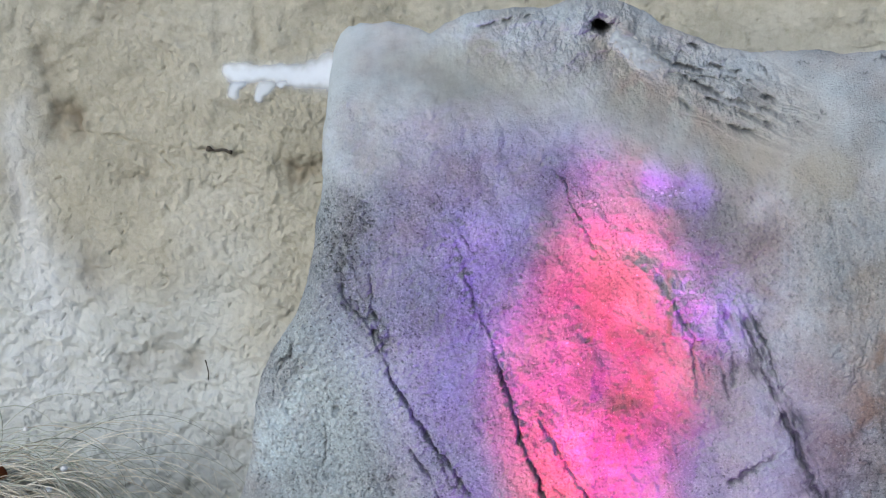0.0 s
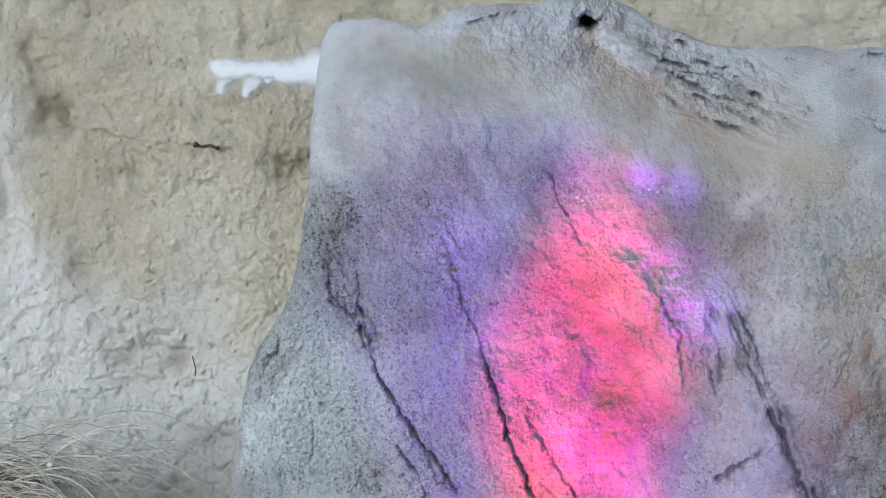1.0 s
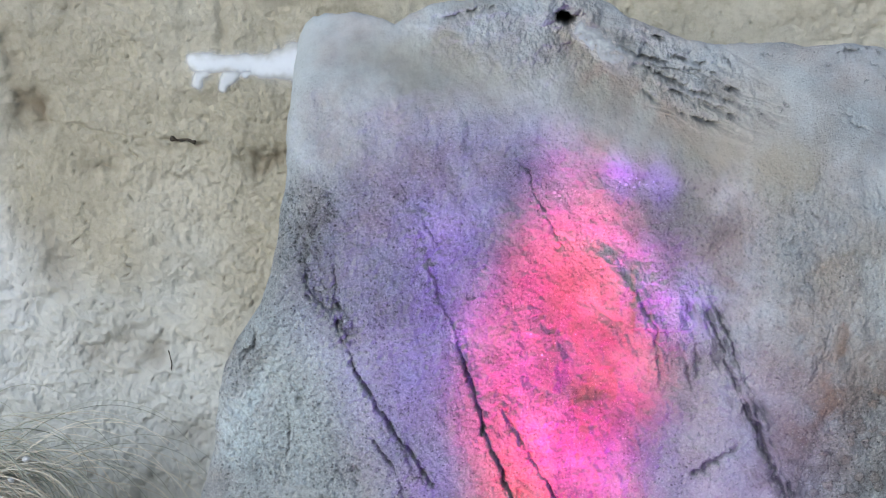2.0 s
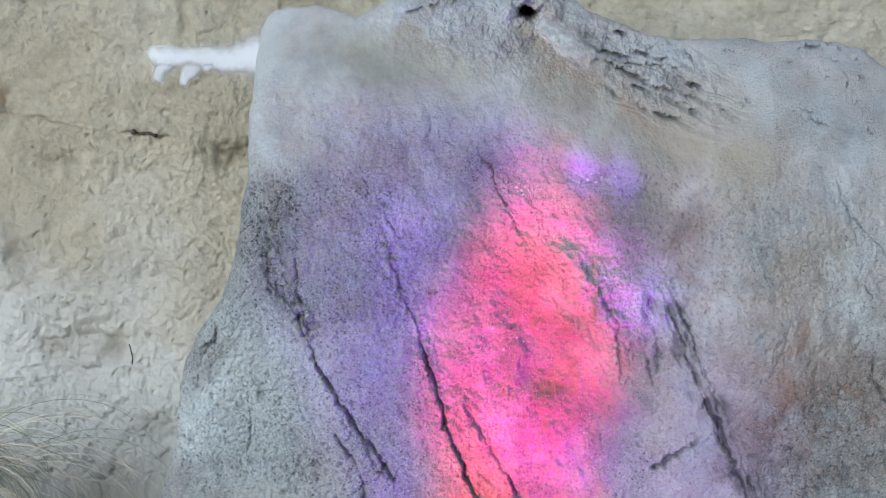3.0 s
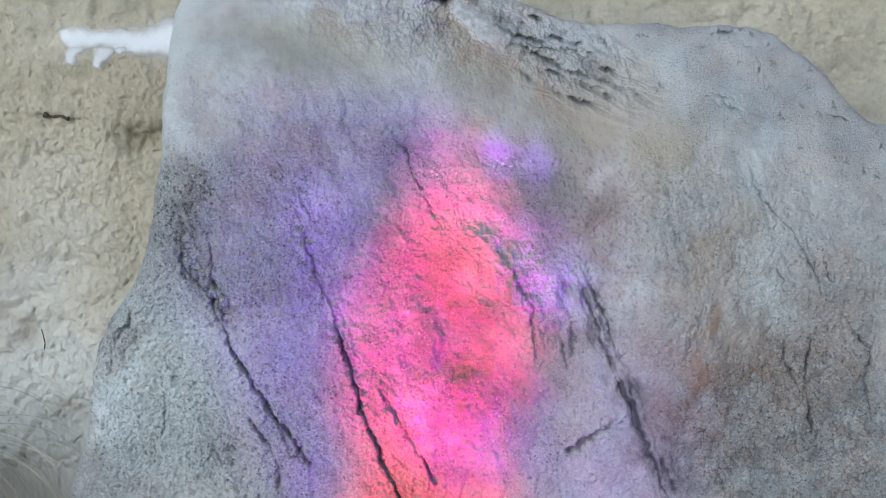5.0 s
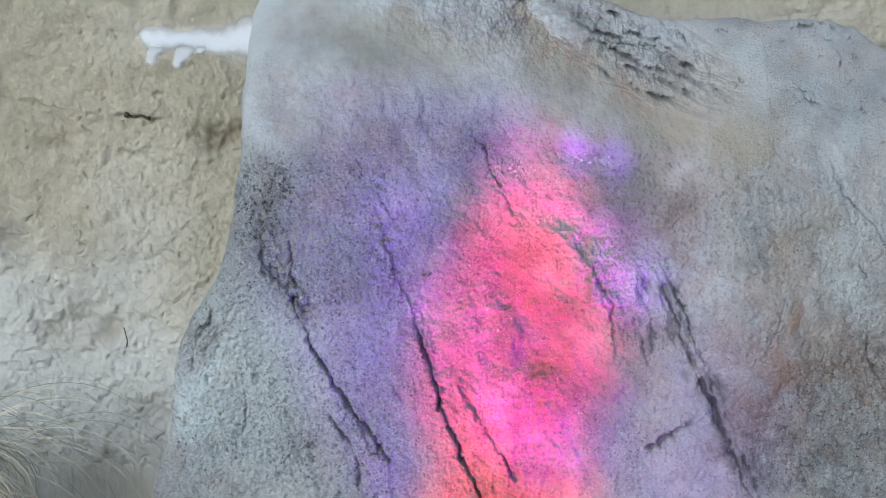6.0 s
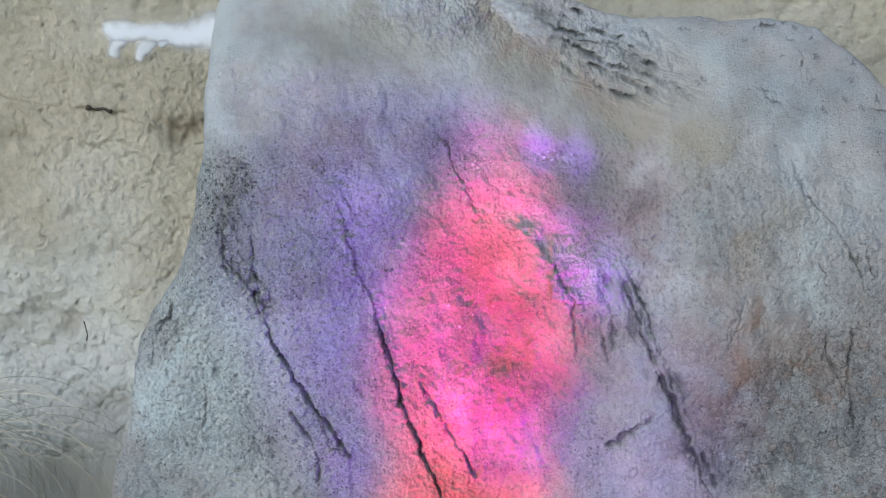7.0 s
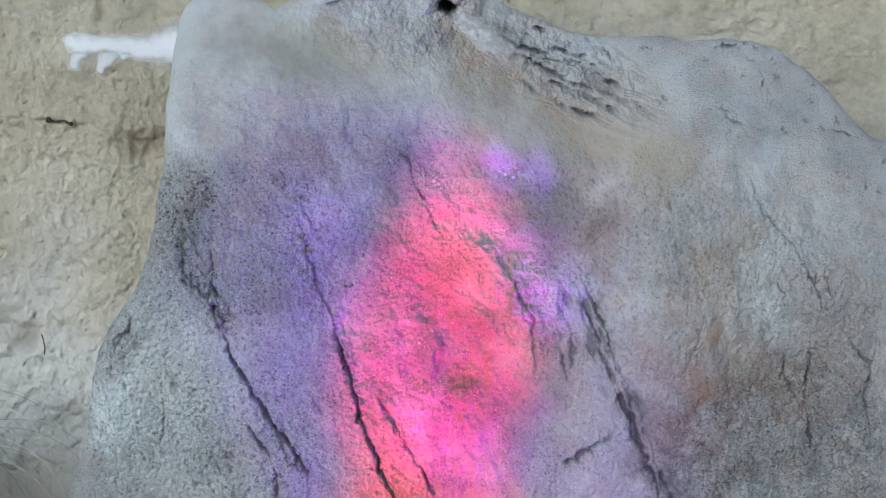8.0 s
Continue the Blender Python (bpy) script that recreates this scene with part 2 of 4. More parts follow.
def pits(nodes, links, at, scale, share):
    """Small ragged dots scattered over a surface: 1 inside, 0 outside; share of the cells left empty."""
    warp = nodes.new("ShaderNodeTexNoise")
    warp.inputs["Scale"].default_value, warp.inputs["Detail"].default_value = scale * 2.2, 2.0
    links.new(at, warp.inputs["Vector"])
    bent = nodes.new("ShaderNodeVectorMath")
    bent.operation = "MULTIPLY_ADD"
    bent.inputs[1].default_value = (1.3 / scale,) * 3
    links.new(warp.outputs["Color"], bent.inputs[0])
    links.new(at, bent.inputs[2])
    dots = nodes.new("ShaderNodeTexVoronoi")
    dots.inputs["Scale"].default_value = scale
    links.new(bent.outputs["Vector"], dots.inputs["Vector"])
    near = ramp(nodes, links, dots.outputs["Distance"], [(0.16, (1.0, 1.0, 1.0)), (0.36, (0.0, 0.0, 0.0))])
    apart = nodes.new("ShaderNodeSeparateColor")
    links.new(dots.outputs["Color"], apart.inputs["Color"])
    some = maths(nodes, links, "GREATER_THAN", apart.outputs["Red"], share)
    return maths(nodes, links, "MULTIPLY", near, some)


def boulder_material():
    m, nodes, links, shader = material("weathered_grey_stone")
    at = nodes.new("ShaderNodeTexCoord").outputs["Object"]
    broad = ramp(nodes, links, grain(nodes, links, 5.0, 3.0, 0.55, at), [(0.3, (0.335, 0.347, 0.362)), (0.5, (0.39, 0.403, 0.42)), (0.72, (0.46, 0.473, 0.492))])
    mottle = ramp(nodes, links, grain(nodes, links, 26.0, 4.0, 0.6, at), [(0.3, (0.82, 0.80, 0.79)), (0.55, (1.0, 1.0, 1.0)), (0.75, (1.08, 1.08, 1.06))])
    colour = mixed(nodes, links, "MULTIPLY", 1.0, broad, mottle)
    warm = ramp(nodes, links, grain(nodes, links, 11.0, 4.0, 0.6, at), [(0.32, (1.06, 0.99, 0.94)), (0.48, (1.01, 1.0, 0.99)), (0.66, (0.95, 1.01, 1.04))])
    colour = mixed(nodes, links, "MULTIPLY", 1.0, colour, warm)
    for name, tint in (("tan", (0.37, 0.36, 0.305)), ("rust", (0.32, 0.235, 0.19)), ("pale", (0.56, 0.63, 0.655)), ("stain_shade", (0.085, 0.09, 0.095))):
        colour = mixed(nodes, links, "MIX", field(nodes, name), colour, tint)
    # darkens the stone so the coloured light on it looks saturated
    colour = mixed(nodes, links, "MULTIPLY", field(nodes, "deepen"), colour, (0.40, 0.39, 0.385))
    grit = field(nodes, "grit")
    sand = grain(nodes, links, 260.0, 3.0, 0.75, at)
    specks = ramp(nodes, links, sand, [(0.34, (0.50, 0.49, 0.50)), (0.43, (0.93, 0.93, 0.94)), (0.55, (1.05, 1.05, 1.05)), (0.64, (1.55, 1.57, 1.58))])
    colour = mixed(nodes, links, "MULTIPLY", grit, colour, specks)
    hole = pits(nodes, links, at, 145.0, 0.66)
    colour = mixed(nodes, links, "MIX", maths(nodes, links, "MULTIPLY", hole, grit), colour, (0.055, 0.05, 0.055))
    crystal = pits(nodes, links, at, 210.0, 0.80)
    colour = mixed(nodes, links, "MIX", maths(nodes, links, "MULTIPLY", crystal, maths(nodes, links, "MULTIPLY", grit, 0.6)), colour, (0.66, 0.68, 0.70))
    links.new(colour, shader.inputs["Base Color"])
    links.new(maths(nodes, links, "SUBTRACT", 0.88, maths(nodes, links, "MULTIPLY", field(nodes, "wet"), 0.72)), shader.inputs["Roughness"])
    bumped(nodes, links, shader, maths(nodes, links, "MULTIPLY", maths(nodes, links, "SUBTRACT", sand, maths(nodes, links, "MULTIPLY", hole, 0.3)), grit), 1.0, 0.012)
    return m


def wall_material():
    m, nodes, links, shader = material("sandy_clay_wall")
    at = nodes.new("ShaderNodeTexCoord").outputs["Object"]
    broad = ramp(nodes, links, grain(nodes, links, 2.6, 4.0, 0.55, at), [(0.3, (0.41, 0.385, 0.30)), (0.5, (0.49, 0.465, 0.375)), (0.7, (0.54, 0.52, 0.44))])
    fine = ramp(nodes, links, grain(nodes, links, 60.0, 5.0, 0.65, at), [(0.3, (0.84, 0.83, 0.80)), (0.55, (1.0, 1.0, 1.0)), (0.75, (1.07, 1.07, 1.08))])
    colour = mixed(nodes, links, "MULTIPLY", 1.0, broad, fine)
    for name, tint in (("grey", (0.60, 0.625, 0.615)), ("stain_shade", (0.16, 0.125, 0.08)), ("white", (0.78, 0.80, 0.84))):
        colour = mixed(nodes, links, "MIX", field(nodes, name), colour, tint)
    links.new(colour, shader.inputs["Base Color"])
    shader.inputs["Roughness"].default_value = 0.95
    bumped(nodes, links, shader, grain(nodes, links, 190.0, 4.0, 0.75, at), 0.8, 0.006)
    return m


def plain_material(name, low, high, scale, rough=0.8, bump=0.3, distance=0.004, metal=0.0):
    m, nodes, links, shader = material(name)
    at = nodes.new("ShaderNodeTexCoord").outputs["Object"]
    v = grain(nodes, links, scale, 5.0, 0.6, at)
    links.new(ramp(nodes, links, v, [(0.3, low), (0.7, high)]), shader.inputs["Base Color"])
    shader.inputs["Roughness"].default_value = rough
    shader.inputs["Metallic"].default_value = metal
    bumped(nodes, links, shader, v, bump, distance)
    return m


def blade_material(name, stops):
    m, nodes, links, shader = material(name)
    island = nodes.new("ShaderNodeNewGeometry").outputs["Random Per Island"]
    info = nodes.new("ShaderNodeObjectInfo").outputs["Random"]
    v = maths(nodes, links, "FRACT", maths(nodes, links, "ADD", island, info), 0.0)
    links.new(ramp(nodes, links, v, stops), shader.inputs["Base Color"])
    shader.inputs["Roughness"].default_value = 0.55
    return m


def water_material():
    m, nodes, links, shader = material("running_water")
    shader.inputs["Base Color"].default_value = (0.80, 0.86, 0.90, 1.0)
    shader.inputs["Roughness"].default_value = 0.18
    shader.inputs["IOR"].default_value = 1.33
    at = nodes.new("ShaderNodeTexCoord").outputs["Object"]
    streak = grain(nodes, links, 60.0, 3.0, 0.6, at)
    links.new(maths(nodes, links, "MULTIPLY", field(nodes, "foam"), ramp(nodes, links, streak, [(0.25, (0.35, 0.35, 0.35)), (0.7, (1.0, 1.0, 1.0))])), shader.inputs["Alpha"])
    bumped(nodes, links, shader, streak, 0.3, 0.004)
    return m


STONE = boulder_material()
WALL = wall_material()
SOIL = plain_material("sandy_soil", (0.36, 0.33, 0.28), (0.50, 0.46, 0.39), 14.0, 0.95, 0.6, 0.02)
CHALK = plain_material("white_chalky_crust", (0.78, 0.83, 0.91), (0.82, 0.87, 0.95), 60.0, 0.95, 0.05, 0.001)
CHALK.node_tree.links.new(field(CHALK.node_tree.nodes, "cover"), CHALK.node_tree.nodes["Principled BSDF"].inputs["Alpha"])
PEBBLE = plain_material("grey_pebble", (0.13, 0.135, 0.15), (0.28, 0.29, 0.31), 150.0, 0.85, 0.6, 0.003)
BARK = plain_material("dark_dry_twig", (0.03, 0.025, 0.02), (0.09, 0.075, 0.055), 120.0, 0.85, 0.5, 0.002)
STRAW = blade_material("straw_blades", [(0.0, (0.34, 0.30, 0.22)), (0.35, (0.68, 0.62, 0.49)), (1.0, (0.84, 0.79, 0.68))])
GREEN = blade_material("grey_green_blades", [(0.0, (0.16, 0.18, 0.13)), (0.5, (0.31, 0.335, 0.265)), (1.0, (0.54, 0.55, 0.46))])
LEAF = plain_material("rusty_dry_leaf", (0.30, 0.10, 0.04), (0.48, 0.19, 0.08), 40.0, 0.7, 0.3, 0.002)
FLUFF = plain_material("white_seed_fluff", (0.75, 0.75, 0.76), (0.86, 0.86, 0.87), 200.0, 0.95, 0.5, 0.002)
WATER = water_material()
# opaque and light grey, so the glint is put into the drop's colour
DROP = material("light_grey_drop")[0]
for key, value in (("Roughness", 0.10), ("IOR", 1.33), ("Base Color", (0.42, 0.43, 0.45, 1.0)), ("Coat Weight", 1.0)):
    DROP.node_tree.nodes["Principled BSDF"].inputs[key].default_value = value


# ---- meshes from grids ----
def sheet(name, X, Y, Z, fields, mat, keep=None):
    """One mesh object from grids of places, smooth shaded, with named numbers on its corners."""
    rows, cols = X.shape
    me = bpy.data.meshes.new(name)
    index = np.arange(rows * cols).reshape(rows, cols)
    quads = np.stack([index[:-1, :-1], index[:-1, 1:], index[1:, 1:], index[1:, :-1]], -1).reshape(-1, 4)
    if keep is not None:
        quads = quads[keep.ravel()[quads].any(axis=1)]
    me.vertices.add(rows * cols)
    me.vertices.foreach_set("co", np.stack([X, Y, Z], -1).astype(np.float32).ravel())
    me.loops.add(quads.size)
    me.loops.foreach_set("vertex_index", quads.astype(np.int32).ravel())
    me.polygons.add(len(quads))
    me.polygons.foreach_set("loop_start", np.arange(0, quads.size, 4, dtype=np.int32))
    me.polygons.foreach_set("use_smooth", np.ones(len(quads), dtype=bool))
    for key, values in fields.items():
        me.attributes.new(key, "FLOAT", "POINT").data.foreach_set("value", np.clip(values, 0, 1).astype(np.float32).ravel())
    me.materials.append(mat)
    me.update(calc_edges=True)
    me.validate()
    return new(name, me)


def part(name, bm, mat, parent=None, label=""):
    me = bpy.data.meshes.new(name)
    bm.to_mesh(me)
    bm.free()
    me.materials.append(mat)
    for p in me.polygons:
        p.use_smooth = True
    ob = new(name, me)
    ob.parent = parent
    if label:
        tagged(ob, label)
    return ob


# ---- ground ----
def build_ground():
    near = np.linspace(-5, 5, 120)
    ring = np.array([8, 14, 30, 80, 250, 900, 3000.0])
    a = np.concatenate([-ring[::-1], near, ring])
    X, Yg = np.meshgrid(a, a)
    lump = np.exp(-(X / 6) ** 2 - (Yg / 6) ** 2)
    Z = (0.03 * fbm(X, Yg, 0.9, 4, 5) - 0.02) * lump
    return tagged(sheet("ground", X, Yg, Z, {}, SOIL), "dry sandy soil below the boulder and wall", "ground", kind="structure")


# ---- wall ----
WALL_Y = 3.95
WHITE_STREAK = [(-1.184, 1.057), (-1.166, 0.943), (-1.143, 0.788), (-1.139, 0.658), (-1.141, 0.527), (-1.169, 0.393)]
WALL_CRACK = [(-1.017, 0.973), (-0.916, 0.953), (-0.828, 0.937), (-0.746, 0.934), (-0.683, 0.927)]
WALL_CRACK2 = [(-0.664, 0.925), (-0.576, 0.905), (-0.539, 0.879), (-0.501, 0.898), (-0.462, 0.910)]
WALL_CRACK3 = [(0.709, 1.140), (0.782, 1.152), (0.830, 1.177), (0.878, 1.213), (0.900, 1.262)]
HOLLOWS = [
    (-1.072, 1.011, 0.046, 0.046, 0, 0.030, 0.80),
    (-1.090, 1.125, 0.030, 0.065, 0, 0.014, 0.45),
    (-1.041, 0.998, 0.012, 0.020, 0, 0.012, 0.50),
    (-0.914, 0.864, 0.043, 0.020, 0, 0.012, 0.40),
    (-1.016, 0.658, 0.032, 0.086, 12, 0.018, 0.50),
    (-0.865, 0.446, 0.074, 0.074, 0, 0.012, 0.25),
    (-0.526, 0.885, 0.049, 0.017, 20, 0.015, 0.60),
    (-0.729, 0.271, 0.049, 0.037, 0, 0.012, 0.35),
    (-0.939, 1.241, 0.074, 0.031, 0, 0.012, 0.30),
    (-0.777, 1.220, 0.049, 0.049, 0, -0.012, 0.00),
    (-0.622, 1.187, 0.015, 0.055, 0, 0.010, 0.30),
    (-1.192, 0.828, 0.017, 0.061, 0, 0.010, 0.40),
    (-0.800, 0.432, 0.025, 0.025, 0, 0.010, 0.40),
    (-0.943, 0.446, 0.025, 0.017, 0, 0.012, 0.40),
    (-0.763, 0.682, 0.148, 0.111, 0, -0.020, 0.00),
]


def wall_relief(X, Z):
    wx = X + 0.008 * fbm(X, Z, 0.05, 3, 71)
    wz = Z + 0.008 * fbm(X, Z, 0.05, 3, 72)
    y = 0.030 * fbm(X, Z, 0.55, 2, 73) + 0.0050 * fbm(X, Z, 0.12, 2, 74)
    lumpy = 0.45 + 0.55 * ease(-0.7, 0.7, fbm(X, Z, 0.30, 2, 76))
    y = y + 0.0070 * fbm(wx, wz, 0.065, 3, 77, 0.45)
    y = y + 0.0031 * lumpy * fbm(X + 0.35 * Z, Z * 0.8 - 0.35 * X, 0.015, 3, 84, 0.6)
    f1, f2, r = cells(wx + 0.25 * wz + 0.004 * fbm(X, Z, 0.012, 2, 88), wz * 0.85, 0.015, 75)
    y = y - 0.0026 * lumpy * (1 - f1) * (r > 0.45) * (0.3 + r)
    clods = ease(0.85, 0.40, Z + 0.15 * X + 0.15)
    f1, f2, r = cells(wx + 0.5 * wz + 0.006 * fbm(X, Z, 0.02, 2, 89), wz * 0.9 - 0.3 * wx, 0.032, 87)
    y = y - clods * (0.0060 * (1 - f1) * (r > 0.4) * r - 0.004 * fbm(wx * 0.7 + wz * 0.7, wz - 0.7 * wx, 0.035, 3, 86, 0.55))
    # hollows, nicks and cracks: their shade is put into the colour with brown stain
    dark = np.zeros(X.shape)
    hx, hz = wx + 0.016 * fbm(X, Z, 0.05, 3, 82), wz + 0.016 * fbm(X, Z, 0.05, 3, 83)
    for cx, cz, rx, rz, turn, deep, stain_shade in HOLLOWS:
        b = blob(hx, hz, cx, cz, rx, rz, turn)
        y, dark = y + deep * b, dark + stain_shade * b
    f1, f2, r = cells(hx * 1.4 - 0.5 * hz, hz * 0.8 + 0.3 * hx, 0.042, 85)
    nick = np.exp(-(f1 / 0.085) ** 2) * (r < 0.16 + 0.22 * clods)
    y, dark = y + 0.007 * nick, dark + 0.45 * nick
    for line, width, deep in ((WALL_CRACK, 0.004, 0.006), (WALL_CRACK2, 0.005, 0.004), (WALL_CRACK3, 0.005, 0.004)):
        d, s = to_line(X + 0.004 * fbm(X, Z, 0.03, 2, 78), Z + 0.006 * fbm(X, Z, 0.05, 2, 79), line)
        b = np.exp(-(d / width) ** 2) * np.clip(0.3 + 1.2 * fbm(X, Z, 0.05, 2, 81), 0, 1)
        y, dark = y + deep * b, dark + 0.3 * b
        y = y - 0.003 * np.exp(-((d - 0.02) / 0.02) ** 2) * np.sign(Z - along_x(line, X))
    return y, dark


def build_wall():
    x = np.concatenate([np.linspace(-6, -1.26, 40)[:-1], np.linspace(-1.26, -0.30, 400), np.linspace(-0.30, 1.3, 360)[1:], np.linspace(1.3, 6, 40)[1:]])
    z = np.concatenate([np.linspace(-0.05, 0.12, 6)[:-1], np.linspace(0.12, 1.42, 540), np.linspace(1.42, 3.4, 40)[1:]])
    X, Z = np.meshgrid(x, z)
    y, dark = wall_relief(X, Z)
    Y = WALL_Y + y + 0.05 * rise(Z - 1.6, 0.3)
    patch = fbm(X, Z, 0.16, 4, 80)
    d, s = to_line(X + 0.03 * patch, Z + 0.03 * patch, WHITE_STREAK)
    white = 0.45 * np.exp(-(d / (0.035 + 0.04 * s)) ** 2) * ease(-0.7, 0.5, patch + 0.5)
    white = white + 0.45 * blob(X, Z, -1.164, 0.474, 0.16, 0.12) * ease(-0.5, 0.6, patch)
    # lower wall greyer, its tint lightened to offset the grass's shade there
    grey = 0.80 * ease(0.601, 0.206, X * 0.25 + Z + 0.10 * patch)
    top = [np.vstack([v, v[-1:], v[-1:]]) for v in (X, Y, Z)]
    top[1][-2:] += np.array([[0.5], [1.6]])
    top[2][-1] -= 3.4
    pad = [np.vstack([v, v[-1:], v[-1:]]) for v in (grey, dark, white)]
    wall = sheet("wall_north", top[0], top[1], top[2], {"grey": pad[0], "stain_shade": pad[1] * 0.9, "white": pad[2]}, WALL)
    return tagged(wall, "rough beige sandy clay wall with cracks and white stains", "wall", kind="structure")


# ---- boulder ----
def build_boulder():
    x0 = np.concatenate([np.linspace(LEFT_X, 0.95, 1120), np.linspace(0.95, 1.36, 60)[1:]])
    v = np.concatenate([np.linspace(-0.33 / 0.9, 0.0, 24)[:-1], np.linspace(0.0, 1.0, 760)])
    X0, V = np.meshgrid(x0, v)
    top = along_x(TOP, X0) + 0.006 * fbm(X0, X0 * 0 + 3.0, 0.05, 3, 11)
    Z = np.where(V < 0, 0.33 + V * 0.9 * 1.05, 0.33 + V * (top - 0.33))
    edge = along_z(LEFT, Z) + 0.004 * fbm(Z, Z * 0 + 1.0, 0.06, 3, 12) * ease(1.25, 1.1, Z)
    shift = np.clip(1 - (X0 - LEFT_X) / 0.5, 0, 1) ** 2
    X = X0 + (edge - LEFT_X) * shift
    x, z = X, Z
    Y = form_y(x, z)

    wx = x + 0.010 * fbm(x, z, 0.045, 3, 21)
    wz = z + 0.010 * fbm(x, z, 0.045, 3, 22)
    face = ease(0.06, -0.04, z - along_x(SHOULDER, x))
    m0 = fbm(x, z, 0.08, 2, 20)
    hollow = blob(x, z, 0.14, 0.68, 0.24, 0.34)
    # broad lumps, then the pitted crust
    Y = Y + 0.016 * fbm(wx, wz, 0.22, 2, 23) + (0.0016 + 0.0022 * face * ease(0.45, 0.25, x)) * fbm(wx, wz, 0.055, 3, 24)
    Y = Y + (0.0003 + 0.0030 * face * face * (1 - 0.5 * ease(0.84, 0.98, z)) * (1 - 0.5 * ease(0.22, 0.42, x)) * (1 - 0.35 * hollow)) * fbm(x, z, 0.0080, 2, 25, 0.6)
    Y = Y + 0.0009 * (1 - face) * fbm(wx, wz, 0.030, 2, 34)
    tilt = wx * 0.94 + wz * 0.34
    Y = Y + (0.0042 + 0.0008 * ease(0.3, 0.5, x)) * fbm(tilt, wz * 0.30, 0.05, 3, 26) * face
    # blocky steps in the lit hollow
    u, w = wx * 0.80 + wz * 0.60, wz * 0.80 - wx * 0.60
    f1, f2, r = cells(w * 0.62, u * 1.25, 0.060, 27)
    Y = Y + hollow * (0.018 * (r - 0.5) * ease(0.0, 0.8, f2 - f1) + 0.014 * fbm(u * 1.2, w * 0.6, 0.070, 3, 33, 0.42))
    # ledges that look up, across the lit hollow
    for line, tall, deep in LEDGES:
        up = wz + 0.020 * m0 + 0.010 * fbm(x, z, 0.02, 2, 30) - along_x(line, wx)
        span = ease(line[0][0] - 0.015, line[0][0] + 0.02, wx) * ease(line[-1][0] + 0.02, line[-1][0] - 0.02, wx)
        Y = Y + deep * span * ease(0.0, tall, up) * np.exp(-np.clip(up - tall, 0, 9) / 0.045)
    f1, f2, r = cells(wx - 0.3 * wz, wz * 1.5, 0.030, 28)
    Y = Y + 0.0009 * (r - 0.5) * ease(0.0, 0.35, f2 - f1)
    # the hollow under the lip
    Y = Y + 0.010 * np.exp(-((z - along_x(SHOULDER, x) + 0.030) / 0.018) ** 2) * ease(0.10, 0.20, x) * ease(0.45, 0.30, x)
    # pits, sunk in and darkened in the colour
    rough = ease(-0.5, 0.7, fbm(x, z, 0.20, 3, 29)) * (0.35 + 0.65 * face) * (1 - 0.92 * hollow) * (1 - 0.6 * ease(0.30, 0.60, x)) * (1 - ease(0.93, 1.0, z) * ease(-0.16, -0.26, x))
    stain_shade, rust, tan, pale, wet, deepen = (np.zeros(x.shape) for _ in range(6))
    for size, deep, share, seed in ((0.017, 0.0040, 0.18, 41), (0.010, 0.0038, 0.40, 42), (0.032, 0.0070, 0.06, 43), (0.0070, 0.0034, 0.50, 47)):
        f1, f2, r = cells(x + 0.2 * z, z * 0.8, size, seed)
        pit = np.exp(-(f1 / 0.22) ** 2) * (r < share) * rough
        Y, stain_shade = Y + deep * pit, stain_shade + 0.42 * pit

    # the slab left of the long crack stands proud, the strip right of it lies back
    jx = x + 0.0035 * fbm(x, z, 0.035, 2, 51) + 0.0028 * fbm(x, z, 0.010, 3, 55, 0.65)
    jz = z + 0.0035 * fbm(x, z, 0.035, 2, 52) + 0.0028 * fbm(x, z, 0.010, 3, 56, 0.65)
    side = jx - along_z(CRACK_LEFT, jz)
    Y = Y + ease(0.83, 0.77, z) * (0.007 * ease(-0.002, 0.006, side) * np.exp(-np.clip(side, 0, 9) / 0.12) - 0.002)
    side = jx - along_z(CRACK_MID, jz)
    Y = Y + ease(0.90, 0.80, z) * 0.010 * ease(-0.001, 0.003, side) * np.exp(-np.clip(side, 0, 9) / 0.10)
    side = jx - along_z(CRACK_RIGHT, jz)
    Y = Y - ease(0.80, 0.66, z) * 0.007 * ease(-0.010, 0.010, side) * np.exp(-np.clip(side, 0, 9) / 0.16)

    # the cracks' inner darkness is put into the colour as well as the depth
    uneven = np.clip(0.62 + 0.60 * fbm(x, z, 0.055, 3, 53, 0.6), 0.15, 1.4)
    for line, width, deep in CRACKS:
        d, s = to_line(jx, jz, line)
        fade = np.sqrt(np.clip(4.0 * s * (1.15 - s), 0.1, 1))
        w = width * (0.45 + 0.55 * fade) * (0.35 + 0.8 * uneven)
        b = np.clip(1.25 - d / (1.35 * w), 0, 1)
        Y = Y + deep * fade * b * np.clip(uneven + 0.25, 0.3, 1.3)
        Y = Y + min(0.0050, 0.4 * deep) * np.exp(-(d / 0.016) ** 2) * fbm(x, z, 0.009, 2, 54)
        stain_shade = stain_shade + 0.8 * b * b * fade * np.clip(uneven + 0.3, 0, 1)
    bx, bz = jx - BLOCK[0], jz - BLOCK[1]
    Y = Y - 0.016 * ease(-0.050, -0.040, bx) * ease(0.062, 0.030, bx) * ease(-0.052, -0.046, bz + 0.12 * bx) * ease(0.07, 0.0, bz)
    # dark shards beside the right crack; its shadow band is painted in with them
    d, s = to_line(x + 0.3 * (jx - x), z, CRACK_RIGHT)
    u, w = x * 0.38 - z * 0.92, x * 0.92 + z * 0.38
